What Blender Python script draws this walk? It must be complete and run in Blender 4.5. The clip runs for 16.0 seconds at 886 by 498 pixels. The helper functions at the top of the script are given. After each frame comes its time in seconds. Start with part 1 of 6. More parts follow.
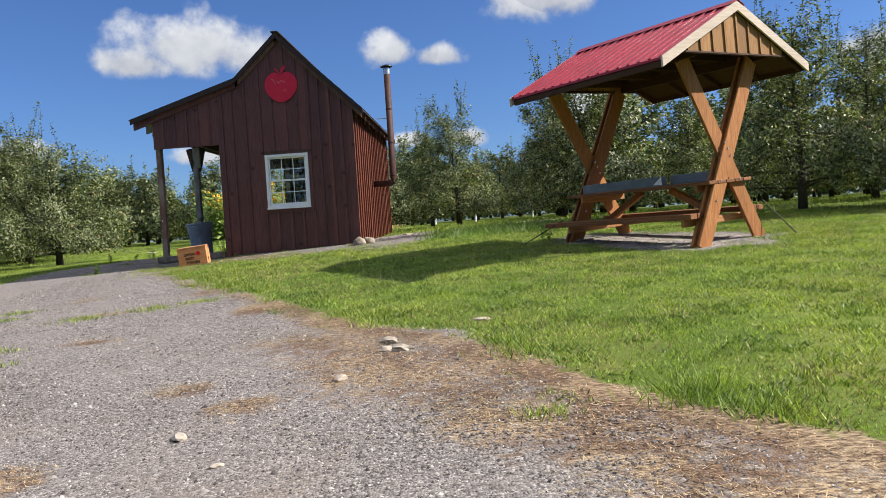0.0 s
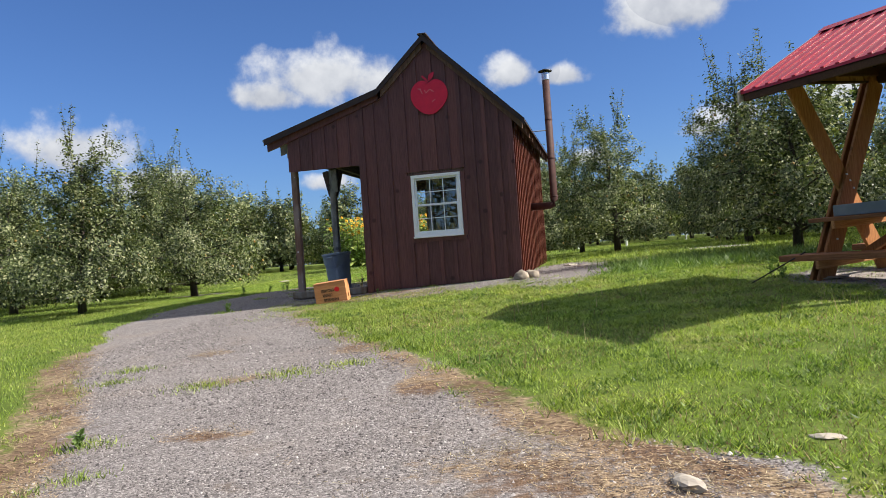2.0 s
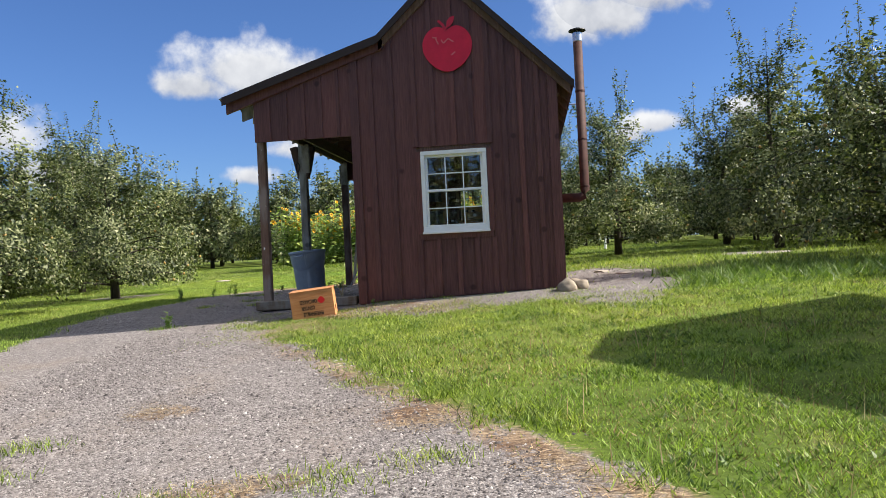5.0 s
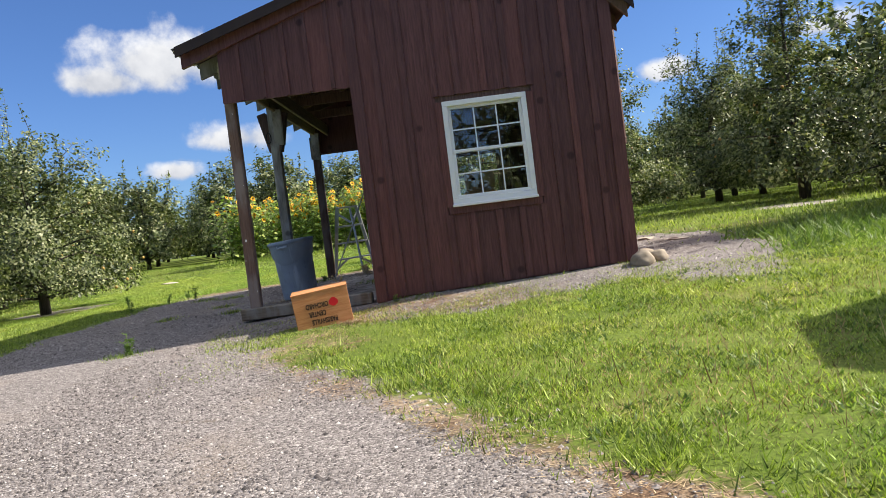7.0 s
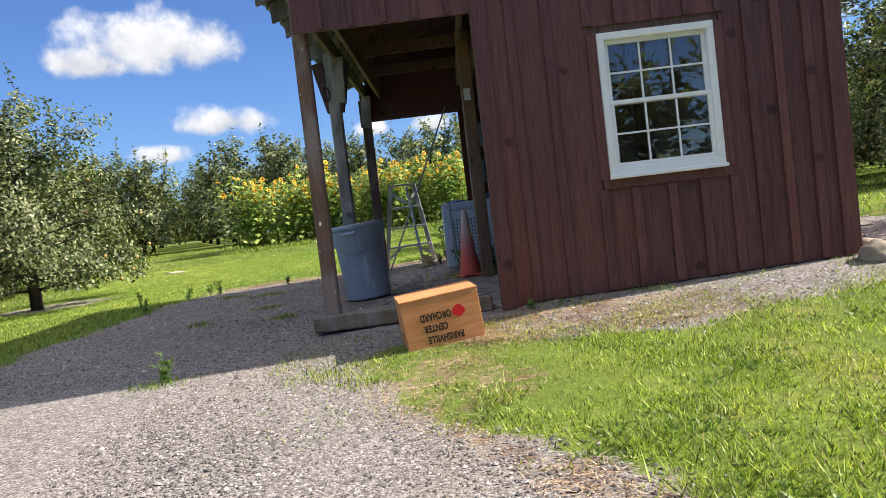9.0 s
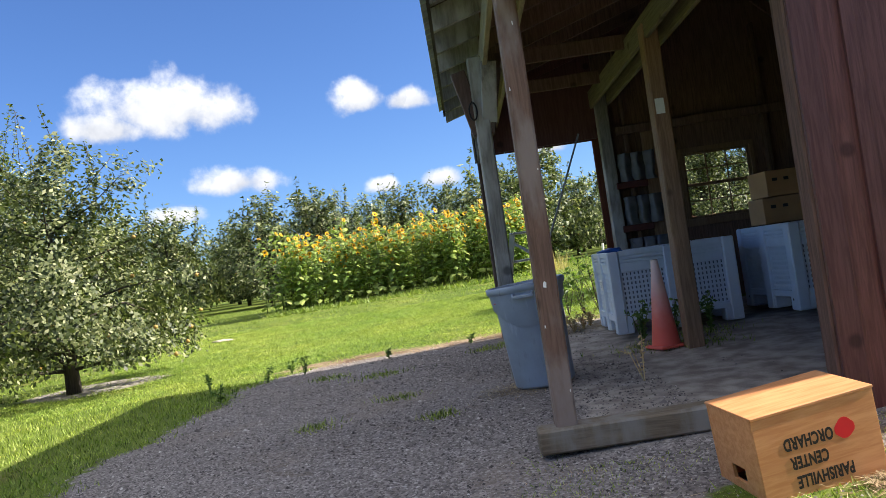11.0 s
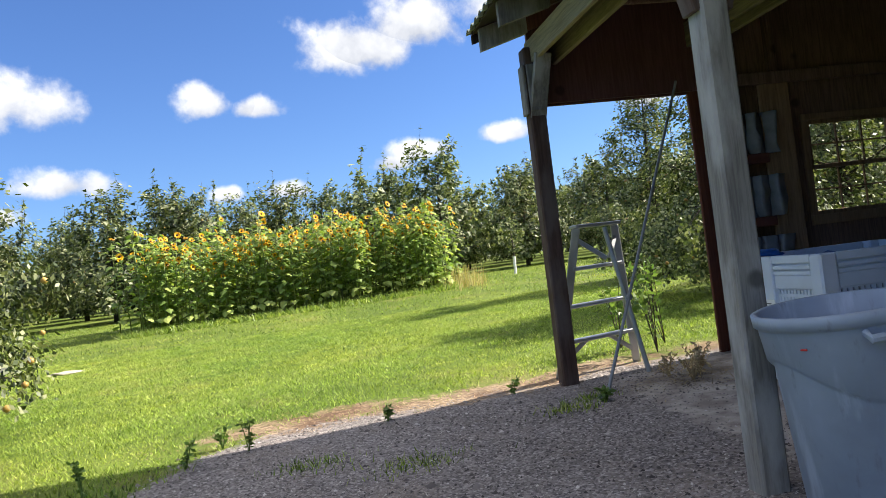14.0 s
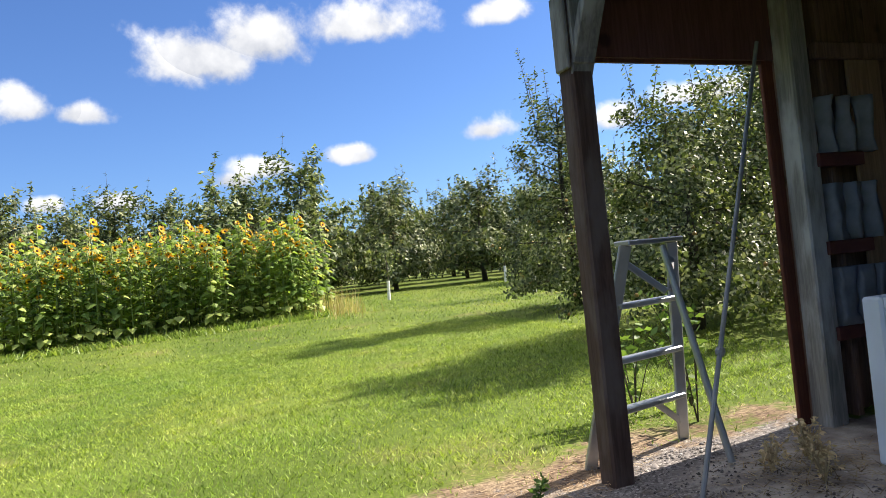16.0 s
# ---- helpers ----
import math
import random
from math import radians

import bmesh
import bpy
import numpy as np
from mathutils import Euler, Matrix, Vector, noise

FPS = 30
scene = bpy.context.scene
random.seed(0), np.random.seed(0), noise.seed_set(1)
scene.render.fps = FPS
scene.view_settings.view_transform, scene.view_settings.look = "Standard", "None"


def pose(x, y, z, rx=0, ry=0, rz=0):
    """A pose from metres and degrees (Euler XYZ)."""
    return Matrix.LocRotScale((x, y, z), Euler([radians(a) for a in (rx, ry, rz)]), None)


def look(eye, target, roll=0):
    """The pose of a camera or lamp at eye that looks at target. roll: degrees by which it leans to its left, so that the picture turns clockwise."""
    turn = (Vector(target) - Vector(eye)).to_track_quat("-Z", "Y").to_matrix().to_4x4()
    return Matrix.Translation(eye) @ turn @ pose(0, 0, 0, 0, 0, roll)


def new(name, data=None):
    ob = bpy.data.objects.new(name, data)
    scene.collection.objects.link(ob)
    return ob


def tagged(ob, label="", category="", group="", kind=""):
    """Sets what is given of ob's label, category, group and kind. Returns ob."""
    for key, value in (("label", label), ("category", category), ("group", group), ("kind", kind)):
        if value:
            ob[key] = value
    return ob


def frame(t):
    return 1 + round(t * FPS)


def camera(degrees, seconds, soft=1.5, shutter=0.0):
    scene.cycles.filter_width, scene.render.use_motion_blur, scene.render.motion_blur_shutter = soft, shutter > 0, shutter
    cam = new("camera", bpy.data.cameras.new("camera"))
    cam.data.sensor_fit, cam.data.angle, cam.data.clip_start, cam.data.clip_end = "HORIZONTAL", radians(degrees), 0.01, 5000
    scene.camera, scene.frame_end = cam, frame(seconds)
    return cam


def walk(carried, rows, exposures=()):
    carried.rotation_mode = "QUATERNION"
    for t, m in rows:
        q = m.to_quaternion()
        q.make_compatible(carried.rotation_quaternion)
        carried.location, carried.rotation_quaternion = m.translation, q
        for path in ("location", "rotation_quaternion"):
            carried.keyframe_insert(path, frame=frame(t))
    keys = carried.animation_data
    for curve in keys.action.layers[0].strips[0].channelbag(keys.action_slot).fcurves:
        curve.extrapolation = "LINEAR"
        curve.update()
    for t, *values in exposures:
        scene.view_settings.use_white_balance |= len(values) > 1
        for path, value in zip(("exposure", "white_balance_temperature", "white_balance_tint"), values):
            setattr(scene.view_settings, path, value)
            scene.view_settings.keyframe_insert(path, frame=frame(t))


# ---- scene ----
cam = camera(60.7, 16.0, soft=0.8)
METRES, EYE, TILT, LEAN, TURN = 20.2, 1.397, 0.0, 0.0, 3.3
ROWS = [
    (0.0, 0.0, 0.0, 0.0, -0.08, -1.28, 3.71),
    (0.5, -0.0057, 0.029, 0.0014, 2.99, -3.86, 5.16),
    (1.0, -0.0204, 0.0625, 0.0038, 7.07, -6.35, 6.19),
    (1.5, -0.0332, 0.0886, 0.0065, 8.11, -4.74, 4.58),
    (2.0, -0.0466, 0.1189, 0.0123, 9.16, 0.96, 4.0),
    (2.5, -0.0579, 0.1437, 0.0137, 7.54, 2.74, 4.85),
    (3.0, -0.0722, 0.1719, 0.0159, 7.5, 3.56, 4.65),
    (3.5, -0.0891, 0.1933, 0.0201, 7.43, 3.75, 3.87),
    (4.0, -0.1028, 0.2198, 0.0194, 6.35, 2.87, 2.87),
    (6.5, -0.1835, 0.3505, 0.0213, -0.65, -1.43, 5.84),
    (7.0, -0.1966, 0.3805, 0.0233, -1.53, -1.43, 7.07),
    (7.5, -0.2119, 0.4062, 0.0238, -3.05, -2.06, 8.54),
    (8.0, -0.2264, 0.4376, 0.026, -3.02, -1.19, 7.63),
    (8.5, -0.2446, 0.4629, 0.0268, -1.68, -1.34, 6.75),
    (9.0, -0.2577, 0.4931, 0.0285, -2.45, -2.55, 6.66),
    (9.5, -0.2785, 0.5168, 0.0318, -0.05, -2.34, 8.8),
    (10.0, -0.2951, 0.5462, 0.0343, 0.22, 0.06, 8.89),
    (12.5, -0.3638, 0.6863, 0.0411, -6.7, 1.82, 5.59),
    (13.0, -0.3736, 0.7171, 0.0403, -7.75, 0.93, 5.13),
    (13.5, -0.3858, 0.7468, 0.0421, -8.25, 0.83, 5.77),
    (14.0, -0.3904, 0.7771, 0.0451, -13.14, 1.28, 6.93),
    (14.5, -0.4005, 0.8067, 0.048, -16.18, 0.63, 8.65),
    (15.0, -0.4022, 0.8346, 0.0481, -21.77, -0.23, 8.45),
    (15.5, -0.4016, 0.8673, 0.0505, -26.15, -0.1, 7.76),
    (16.0, -0.3988, 0.8959, 0.0513, -25.19, 1.73, 5.61),
]
walk(cam, [(t, pose(0, 0, EYE, TILT, LEAN, TURN) @ pose(METRES * x, METRES * y, METRES * z, 90 + pitch, roll, yaw)) for t, x, y, z, yaw, pitch, roll in ROWS], [(0.0, 1.10, 6380, 10), (4.0, 1.24, 6460, 10), (8.0, 1.45, 6620, 10), (10.0, 1.63, 6620, 10), (12.5, 1.75, 6550, 10), (16.0, 1.63, 6700, 10)])

# ---- world, sun ----
SUN_AZ, SUN_EL = 85.0, 37.7  # clockwise from +y
sun_dir = Vector((math.sin(radians(SUN_AZ)) * math.cos(radians(SUN_EL)), math.cos(radians(SUN_AZ)) * math.cos(radians(SUN_EL)), math.sin(radians(SUN_EL))))
sun = new("sun", bpy.data.lights.new("sun", "SUN"))
sun.data.energy, sun.data.angle, sun.data.color = 4.0, radians(0.53), (1.0, 0.92, 0.80)
sun.matrix_world = look((0, 0, 30), Vector((0, 0, 30)) - sun_dir)

CLOUDS = [(-20, 13.9, 6.6, 2.9), (-24.5, 12.8, 3.5, 1.6), (-6.2, 13.5, 2.2, 1.8), (-2.5, 13.0, 2.2, 1.1), (-16.4, 8.5, 4.0, 1.5), (5.2, 16.6, 5.2, 3.0),
          (9.8, 18.0, 4.6, 3.0), (17.3, 18.6, 6.8, 2.5), (27.9, 18.4, 3.2, 1.4), (8.9, 8.8, 3.2, 1.3), (15.9, 9.4, 2.3, 1.0), (-38.2, 9.2, 5.0, 2.8), (-33.5, 6.6, 3.6, 1.6),
          (26.3, 10.3, 2.4, 1.3), (35.9, 9.9, 2.6, 1.3), (-20.6, 6.5, 2.4, 1.1), (-5.4, 7.0, 1.3, 0.8), (42.0, 10.8, 4.0, 1.2), (-0.9, 6.9, 2.3, 1.1), (7.0, 8.1, 2.0, 1.0), (-62, 12, 7, 3), (60, 14, 8, 3), (110, 20, 9, 4), (-120, 16, 10, 4), (175, 14, 12, 4)]

world = bpy.data.worlds.new("world")
scene.world = world
world.use_nodes = True
wt = world.node_tree
wt.nodes.clear()


def wn(kind, **values):
    n = wt.nodes.new(kind)
    for k, v in values.items():
        n.inputs[int(k[1:])].default_value = v
    return n


def wmath(op, a, b=None, c=None):
    n = wt.nodes.new("ShaderNodeMath")
    n.operation = op
    for i, v in enumerate((a, b, c)):
        if v is None:
            continue
        if isinstance(v, (int, float)):
            n.inputs[i].default_value = v
        else:
            wt.links.new(v, n.inputs[i])
    return n.outputs[0]


sky = wt.nodes.new("ShaderNodeTexSky")
sky.sky_type, sky.sun_disc = "NISHITA", False
sky.sun_elevation, sky.sun_rotation = radians(SUN_EL), radians(SUN_AZ)
sky.altitude, sky.air_density, sky.dust_density, sky.ozone_density = 200, 1.0, 0.5, 2.2
tc = wt.nodes.new("ShaderNodeTexCoord")
sep = wt.nodes.new("ShaderNodeSeparateXYZ")
wt.links.new(tc.outputs["Generated"], sep.inputs[0])
az = wmath("MULTIPLY", wmath("ARCTAN2", sep.outputs[0], sep.outputs[1]), 180 / math.pi)
el = wmath("MULTIPLY", wmath("ARCSINE", sep.outputs[2]), 180 / math.pi)
big = wt.nodes.new("ShaderNodeTexNoise")
big.inputs["Scale"].default_value, big.inputs["Detail"].default_value, big.inputs["Roughness"].default_value = 17.0, 7.0, 0.58
wt.links.new(tc.outputs["Generated"], big.inputs["Vector"])
fine = wt.nodes.new("ShaderNodeTexNoise")
fine.inputs["Scale"].default_value, fine.inputs["Detail"].default_value = 30.0, 4.0
wt.links.new(tc.outputs["Generated"], fine.inputs["Vector"])
density = None
lowness = None
for ca, ce, cw, ch in CLOUDS:
    u = wmath("DIVIDE", wmath("SUBTRACT", az, ca), cw)
    v = wmath("DIVIDE", wmath("SUBTRACT", el, ce), ch)
    # flat bases: the lower half falls off faster
    v2 = wmath("MULTIPLY", v, wmath("MULTIPLY_ADD", wmath("LESS_THAN", v, 0.0), 0.5, 1.0))
    d = wmath("SUBTRACT", 1.0, wmath("SQRT", wmath("ADD", wmath("MULTIPLY", u, u), wmath("MULTIPLY", v2, v2))))
    density = d if density is None else wmath("MAXIMUM", density, d)
    low = wmath("MULTIPLY", wmath("GREATER_THAN", d, -0.6), wmath("MULTIPLY_ADD", v, -0.5, 0.5))
    lowness = low if lowness is None else wmath("MAXIMUM", lowness, low)
# more broken cumulus, added overhead out of view to lift the fill light
over = wt.nodes.new("ShaderNodeMapRange")
over.inputs[1].default_value, over.inputs[2].default_value, over.inputs[3].default_value, over.inputs[4].default_value = 22.0, 40.0, -0.9, 0.55
wt.links.new(el, over.inputs[0])
density = wmath("MAXIMUM", density, over.outputs[0])
field = wmath("ADD", wmath("ADD", wmath("MULTIPLY", density, 1.15), wmath("MULTIPLY", wmath("SUBTRACT", big.outputs[0], 0.5), 2.0)), wmath("MULTIPLY", wmath("SUBTRACT", fine.outputs[0], 0.5), 0.7))
ramp = wt.nodes.new("ShaderNodeMapRange")
ramp.interpolation_type = "SMOOTHSTEP"
ramp.inputs[1].default_value, ramp.inputs[2].default_value = -0.02, 0.72
wt.links.new(field, ramp.inputs[0])
shade = wmath("MULTIPLY_ADD", lowness, -1.0, wmath("ADD", wmath("MULTIPLY_ADD", fine.outputs[0], 1.1, 0.05), wmath("MULTIPLY", big.outputs[0], 1.0)))
cloud = wt.nodes.new("ShaderNodeMix")
cloud.data_type = "RGBA"
cloud.inputs[6].default_value, cloud.inputs[7].default_value = (1.75, 1.9, 2.25, 1), (3.85, 3.9, 4.0, 1)
wt.links.new(shade, cloud.inputs[0])
blend = wt.nodes.new("ShaderNodeMix")
blend.data_type = "RGBA"
wt.links.new(ramp.outputs[0], blend.inputs[0])
tint = wt.nodes.new("ShaderNodeMix")
tint.data_type, tint.blend_type = "RGBA", "MULTIPLY"
tint.inputs[0].default_value, tint.inputs[7].default_value = 1.0, (0.268, 0.372, 0.565, 1)
wt.links.new(sky.outputs[0], tint.inputs[6])
wt.links.new(tint.outputs[2], blend.inputs[6])
wt.links.new(cloud.outputs[2], blend.inputs[7])
bg = wt.nodes.new("ShaderNodeBackground")
bg.inputs[1].default_value = 0.1
out = wt.nodes.new("ShaderNodeOutputWorld")
wt.links.new(blend.outputs[2], bg.inputs[0])
wt.links.new(bg.outputs[0], out.inputs[0])


# ---- materials ----
class Mat:
    """A small builder for node materials."""

    def __init__(self, name, rough=0.7, metal=0.0, spec=0.4):
        self.m = bpy.data.materials.new(name)
        self.m.use_nodes = True
        self.t = self.m.node_tree
        self.b = self.t.nodes["Principled BSDF"]
        self.out = self.t.nodes["Material Output"]
        self.b.inputs["Roughness"].default_value = rough
        self.b.inputs["Metallic"].default_value = metal
        self.b.inputs["Specular IOR Level"].default_value = spec
        self.co = self.node("ShaderNodeTexCoord")

    def node(self, kind):
        return self.t.nodes.new(kind)

    def link(self, a, b):
        self.t.links.new(a, b)

    def mapped(self, scale=(1, 1, 1), space="Object"):
        n = self.node("ShaderNodeMapping")
        n.inputs["Scale"].default_value = scale
        self.link(self.co.outputs[space], n.inputs[0])
        return n.outputs[0]

    def noise(self, scale, detail=4, stretch=(1, 1, 1), rough=0.55, space="Object", distort=0.0):
        n = self.node("ShaderNodeTexNoise")
        n.inputs["Scale"].default_value, n.inputs["Detail"].default_value, n.inputs["Roughness"].default_value = scale, detail, rough
        n.inputs["Distortion"].default_value = distort
        self.link(self.mapped(stretch, space), n.inputs["Vector"])
        return n.outputs[0]

    def voronoi(self, scale, feature="F1", space="Object", output=0):
        n = self.node("ShaderNodeTexVoronoi")
        n.feature = feature
        n.inputs["Scale"].default_value = scale
        self.link(self.mapped((1, 1, 1), space), n.inputs["Vector"])
        return n.outputs[output]

    def attr(self, name):
        n = self.node("ShaderNodeAttribute")
        n.attribute_name = name
        return n.outputs["Fac"]

    def island(self):
        return self.node("ShaderNodeNewGeometry").outputs["Random Per Island"]

    def objrand(self):
        return self.node("ShaderNodeObjectInfo").outputs["Random"]

    def ramp(self, fac, *stops):
        n = self.node("ShaderNodeValToRGB")
        els = n.color_ramp.elements
        while len(els) < len(stops):
            els.new(0.5)
        for e, (p, c) in zip(els, stops):
            e.position = p
            e.color = (*c, 1) if not isinstance(c, (int, float)) else (c, c, c, 1)
        self.link(fac, n.inputs[0])
        return n.outputs[0]

    def mix(self, fac, a, b, kind="MIX"):
        n = self.node("ShaderNodeMix")
        n.data_type, n.blend_type = "RGBA", kind
        for i, v in ((0, fac), (6, a), (7, b)):
            if isinstance(v, (int, float)):
                n.inputs[i].default_value = v
            elif isinstance(v, tuple):
                n.inputs[i].default_value = (*v, 1)
            else:
                self.link(v, n.inputs[i])
        return n.outputs[2]

    def math(self, op, a, b=None, c=None):
        n = self.node("ShaderNodeMath")
        n.operation = op
        for i, v in enumerate((a, b, c)):
            if v is None:
                continue
            if isinstance(v, (int, float)):
                n.inputs[i].default_value = v
            else:
                self.link(v, n.inputs[i])
        return n.outputs[0]

    def step(self, v, lo, hi):
        n = self.node("ShaderNodeMapRange")
        n.interpolation_type = "SMOOTHSTEP"
        n.inputs[1].default_value, n.inputs[2].default_value = lo, hi
        self.link(v, n.inputs[0])
        return n.outputs[0]

    def color(self, c):
        if isinstance(c, tuple):
            self.b.inputs["Base Color"].default_value = (*c, 1)
        else:
            self.link(c, self.b.inputs["Base Color"])
        return self

    def rough(self, v):
        self.link(v, self.b.inputs["Roughness"])
        return self

    def bump(self, h, strength=0.4, dist=0.01):
        n = self.node("ShaderNodeBump")
        n.inputs["Strength"].default_value, n.inputs["Distance"].default_value = strength, dist
        self.link(h, n.inputs["Height"])
        self.link(n.outputs[0], self.b.inputs["Normal"])
        return self


def wood(name, dark, light, grey=None, rough=0.75, axis=2, knots=True, vary=((0.0, 0.72), (1.0, 1.25))):
    """Sawn wood with grain along an axis, knots and weathering."""
    m = Mat(name, rough, spec=0.25)
    st = [14, 14, 14]
    st[axis] = 0.9
    rnd = m.objrand()
    grain = m.noise(4.0, 6, tuple(st), 0.65, distort=0.6)
    broad = m.noise(1.6, 3)
    c = m.mix(m.step(grain, 0.3, 0.7), dark, light)
    c = m.mix(m.math("MULTIPLY", broad, 0.5), c, tuple(v * 0.6 for v in dark))
    if grey:
        c = m.mix(m.step(m.noise(2.2, 5, (3, 3, 1)), 0.42, 0.66), c, grey)
    if knots:
        k = m.voronoi(2.4)
        c = m.mix(m.math("MULTIPLY", m.step(k, 0.13, 0.06), 0.7), c, tuple(v * 0.35 for v in dark))
    c = m.mix(1.0, c, m.ramp(rnd, *vary), "MULTIPLY")
    return m.color(c).bump(grain, 0.35, 0.004).m


M_SHED = wood("dark_stain", (0.105, 0.044, 0.042), (0.188, 0.086, 0.079), rough=0.45, vary=((0.0, (0.76, 0.80, 0.83)), (0.35, (0.93, 0.94, 0.95)), (0.8, (1.08, 1.05, 1.03)), (1.0, (1.24, 1.14, 1.08))))
M_SHED_RED = wood("rust_stain", (0.10, 0.03, 0.018), (0.19, 0.062, 0.036), rough=0.65)
M_INNER = wood("inner_boards", (0.12, 0.072, 0.055), (0.25, 0.15, 0.115), rough=0.85)
M_POST = wood("brown_post", (0.17, 0.10, 0.073), (0.31, 0.19, 0.14), (0.31, 0.245, 0.215))
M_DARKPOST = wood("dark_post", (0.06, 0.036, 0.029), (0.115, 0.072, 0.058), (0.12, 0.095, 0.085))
M_GREY = wood("weathered_wood", (0.15, 0.14, 0.13), (0.29, 0.275, 0.25), (0.35, 0.345, 0.335))
M_PALE = wood("pale_lumber", (0.185, 0.155, 0.09), (0.34, 0.29, 0.175), axis=1)
M_TAN = wood("tan_plank", (0.19, 0.115, 0.07), (0.33, 0.21, 0.135))
M_CEDAR = wood("orange_cedar", (0.30, 0.115, 0.035), (0.52, 0.235, 0.085))
# cedar of table and benches, darkened to paint in the roof's shade
M_CEDARY_SHADE = wood("cedar_boards_painted_shade", (0.19, 0.075, 0.032), (0.34, 0.15, 0.065), axis=1)
M_CEDARX = wood("orange_cedar_rails", (0.33, 0.14, 0.05), (0.54, 0.27, 0.11), axis=0)
M_GABLE = wood("golden_gable_boards", (0.27, 0.13, 0.045), (0.44, 0.24, 0.095))
# dark trim wood; under the roof its shade is painted into this colour
M_CEDARDK_SHADE = wood("dark_cedar_painted_shade", (0.045, 0.02, 0.012), (0.085, 0.04, 0.022), axis=0)
M_FASCIA = wood("white_fascia", (0.52, 0.42, 0.34), (0.72, 0.62, 0.52), axis=0, knots=False)
M_BARK = wood("bark", (0.05, 0.042, 0.035), (0.13, 0.11, 0.09), rough=0.95, knots=False)
M_TIMBER = wood("sill_timber", (0.17, 0.13, 0.09), (0.32, 0.26, 0.19), (0.30, 0.28, 0.25), axis=0)


def plain(name, c, rough=0.6, metal=0.0, vary=0.25, scale=6.0, bump=0.0, bscale=60, spec=0.4):
    m = Mat(name, rough, metal, spec)
    n = m.noise(scale, 5)
    col = m.mix(1.0, c, m.ramp(n, (0.25, 1 - vary), (0.75, 1 + vary)), "MULTIPLY")
    m.color(col)
    if bump:
        m.bump(m.noise(bscale, 3), bump, 0.003)
    return m.m


M_ROOFING = plain("shed_metal_roof", (0.05, 0.035, 0.032), 0.55, 0.2, 0.3)
M_RAKE = plain("black_stained_rake", (0.03, 0.018, 0.017), 0.7, 0, 0.3)
M_ROOFEDGE = plain("roof_edge_metal", (0.34, 0.38, 0.34), 0.45, 0.6, 0.25)
M_REDROOF = plain("red_metal_roof", (0.34, 0.012, 0.036), 0.42, 0.0, 0.2, 2.0, spec=0.4)
M_VINYL = plain("white_vinyl", (0.82, 0.83, 0.84), 0.4, 0, 0.06)
M_APPLE = plain("red_apple_paint", (0.62, 0.013, 0.045), 0.45, 0, 0.12)
M_APPLELEAF = plain("leaf_paint", (0.52, 0.016, 0.045), 0.5, 0, 0.1)
M_APPLEWORN = plain("worn_pink_paint", (0.66, 0.16, 0.17), 0.6, 0, 0.2)
M_PIPE = plain("rusty_pipe", (0.06, 0.024, 0.020), 0.7, 0.1, 0.5, 7.0, 0.3)
M_STEEL = plain("galvanised_steel", (0.62, 0.63, 0.64), 0.35, 0.9, 0.15)
M_BLACK = plain("black_iron", (0.02, 0.02, 0.022), 0.5, 0.5, 0.3)
M_ALU = plain("dull_aluminium", (0.42, 0.44, 0.47), 0.42, 0.75, 0.2)
M_ROD = plain("grey_rod", (0.26, 0.27, 0.28), 0.5, 0.4, 0.3)
M_BIN = plain("pale_grey_plastic", (0.68, 0.745, 0.83), 0.5, 0, 0.12, 3.0)
# dark colour standing for the shade inside the bins
M_BINSHADE = plain("bin_inner_shade", (0.12, 0.15, 0.2), 0.6, 0, 0.2)
M_BLUE = plain("blue_plastic", (0.03, 0.12, 0.42), 0.4, 0, 0.2)
M_STICKER = plain("white_sticker", (0.86, 0.86, 0.86), 0.5, 0, 0.05)
mk = Mat("scuffed_grey_can_plastic", 0.45)
kc = mk.mix(1.0, (0.30, 0.36, 0.45), mk.ramp(mk.noise(3.0, 5), (0.25, 0.78), (0.75, 1.22)), "MULTIPLY")
kc = mk.mix(mk.step(mk.noise(5.0, 5, (2.2, 2.2, 0.5)), 0.54, 0.72), kc, (0.43, 0.50, 0.60))
kc = mk.mix(mk.math("MULTIPLY", mk.step(mk.noise(26, 6, (1, 1, 0.35)), 0.58, 0.75), 0.5), kc, (0.16, 0.165, 0.18))
mk.color(kc).rough(mk.ramp(mk.noise(7, 4), (0.3, 0.38), (0.7, 0.62))).bump(mk.noise(25, 3), 0.12, 0.003)
M_CAN = mk.m
M_CANRED = plain("red_badge", (0.6, 0.03, 0.03), 0.4, 0, 0.05)
# black for the shade in holes, put on solid discs and patches
M_HOLESHADE = plain("hole_shade", (0.03, 0.03, 0.03), 0.7, 0, 0.2)
M_CARTON = plain("cardboard", (0.50, 0.29, 0.14), 0.8, 0, 0.12, 4.0)
M_GREYBOARD = plain("grey_painted_plank", (0.19, 0.21, 0.23), 0.6, 0, 0.2, 5.0)
M_INK = plain("black_ink", (0.02, 0.015, 0.012), 0.7, 0, 0.1)
M_INKRED = plain("red_ink", (0.62, 0.012, 0.02), 0.6, 0, 0.1)
M_ROCK = plain("fieldstone", (0.29, 0.245, 0.19), 0.9, 0, 0.35, 9.0, 0.5, 30)
M_PALEROCK = plain("pale_flat_stone", (0.42, 0.37, 0.31), 0.9, 0, 0.3, 9.0, 0.5, 30)
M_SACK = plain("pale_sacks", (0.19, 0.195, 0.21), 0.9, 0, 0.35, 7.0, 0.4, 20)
M_REDSHELF = plain("red_brown_shelf", (0.10, 0.03, 0.025), 0.8, 0, 0.3)

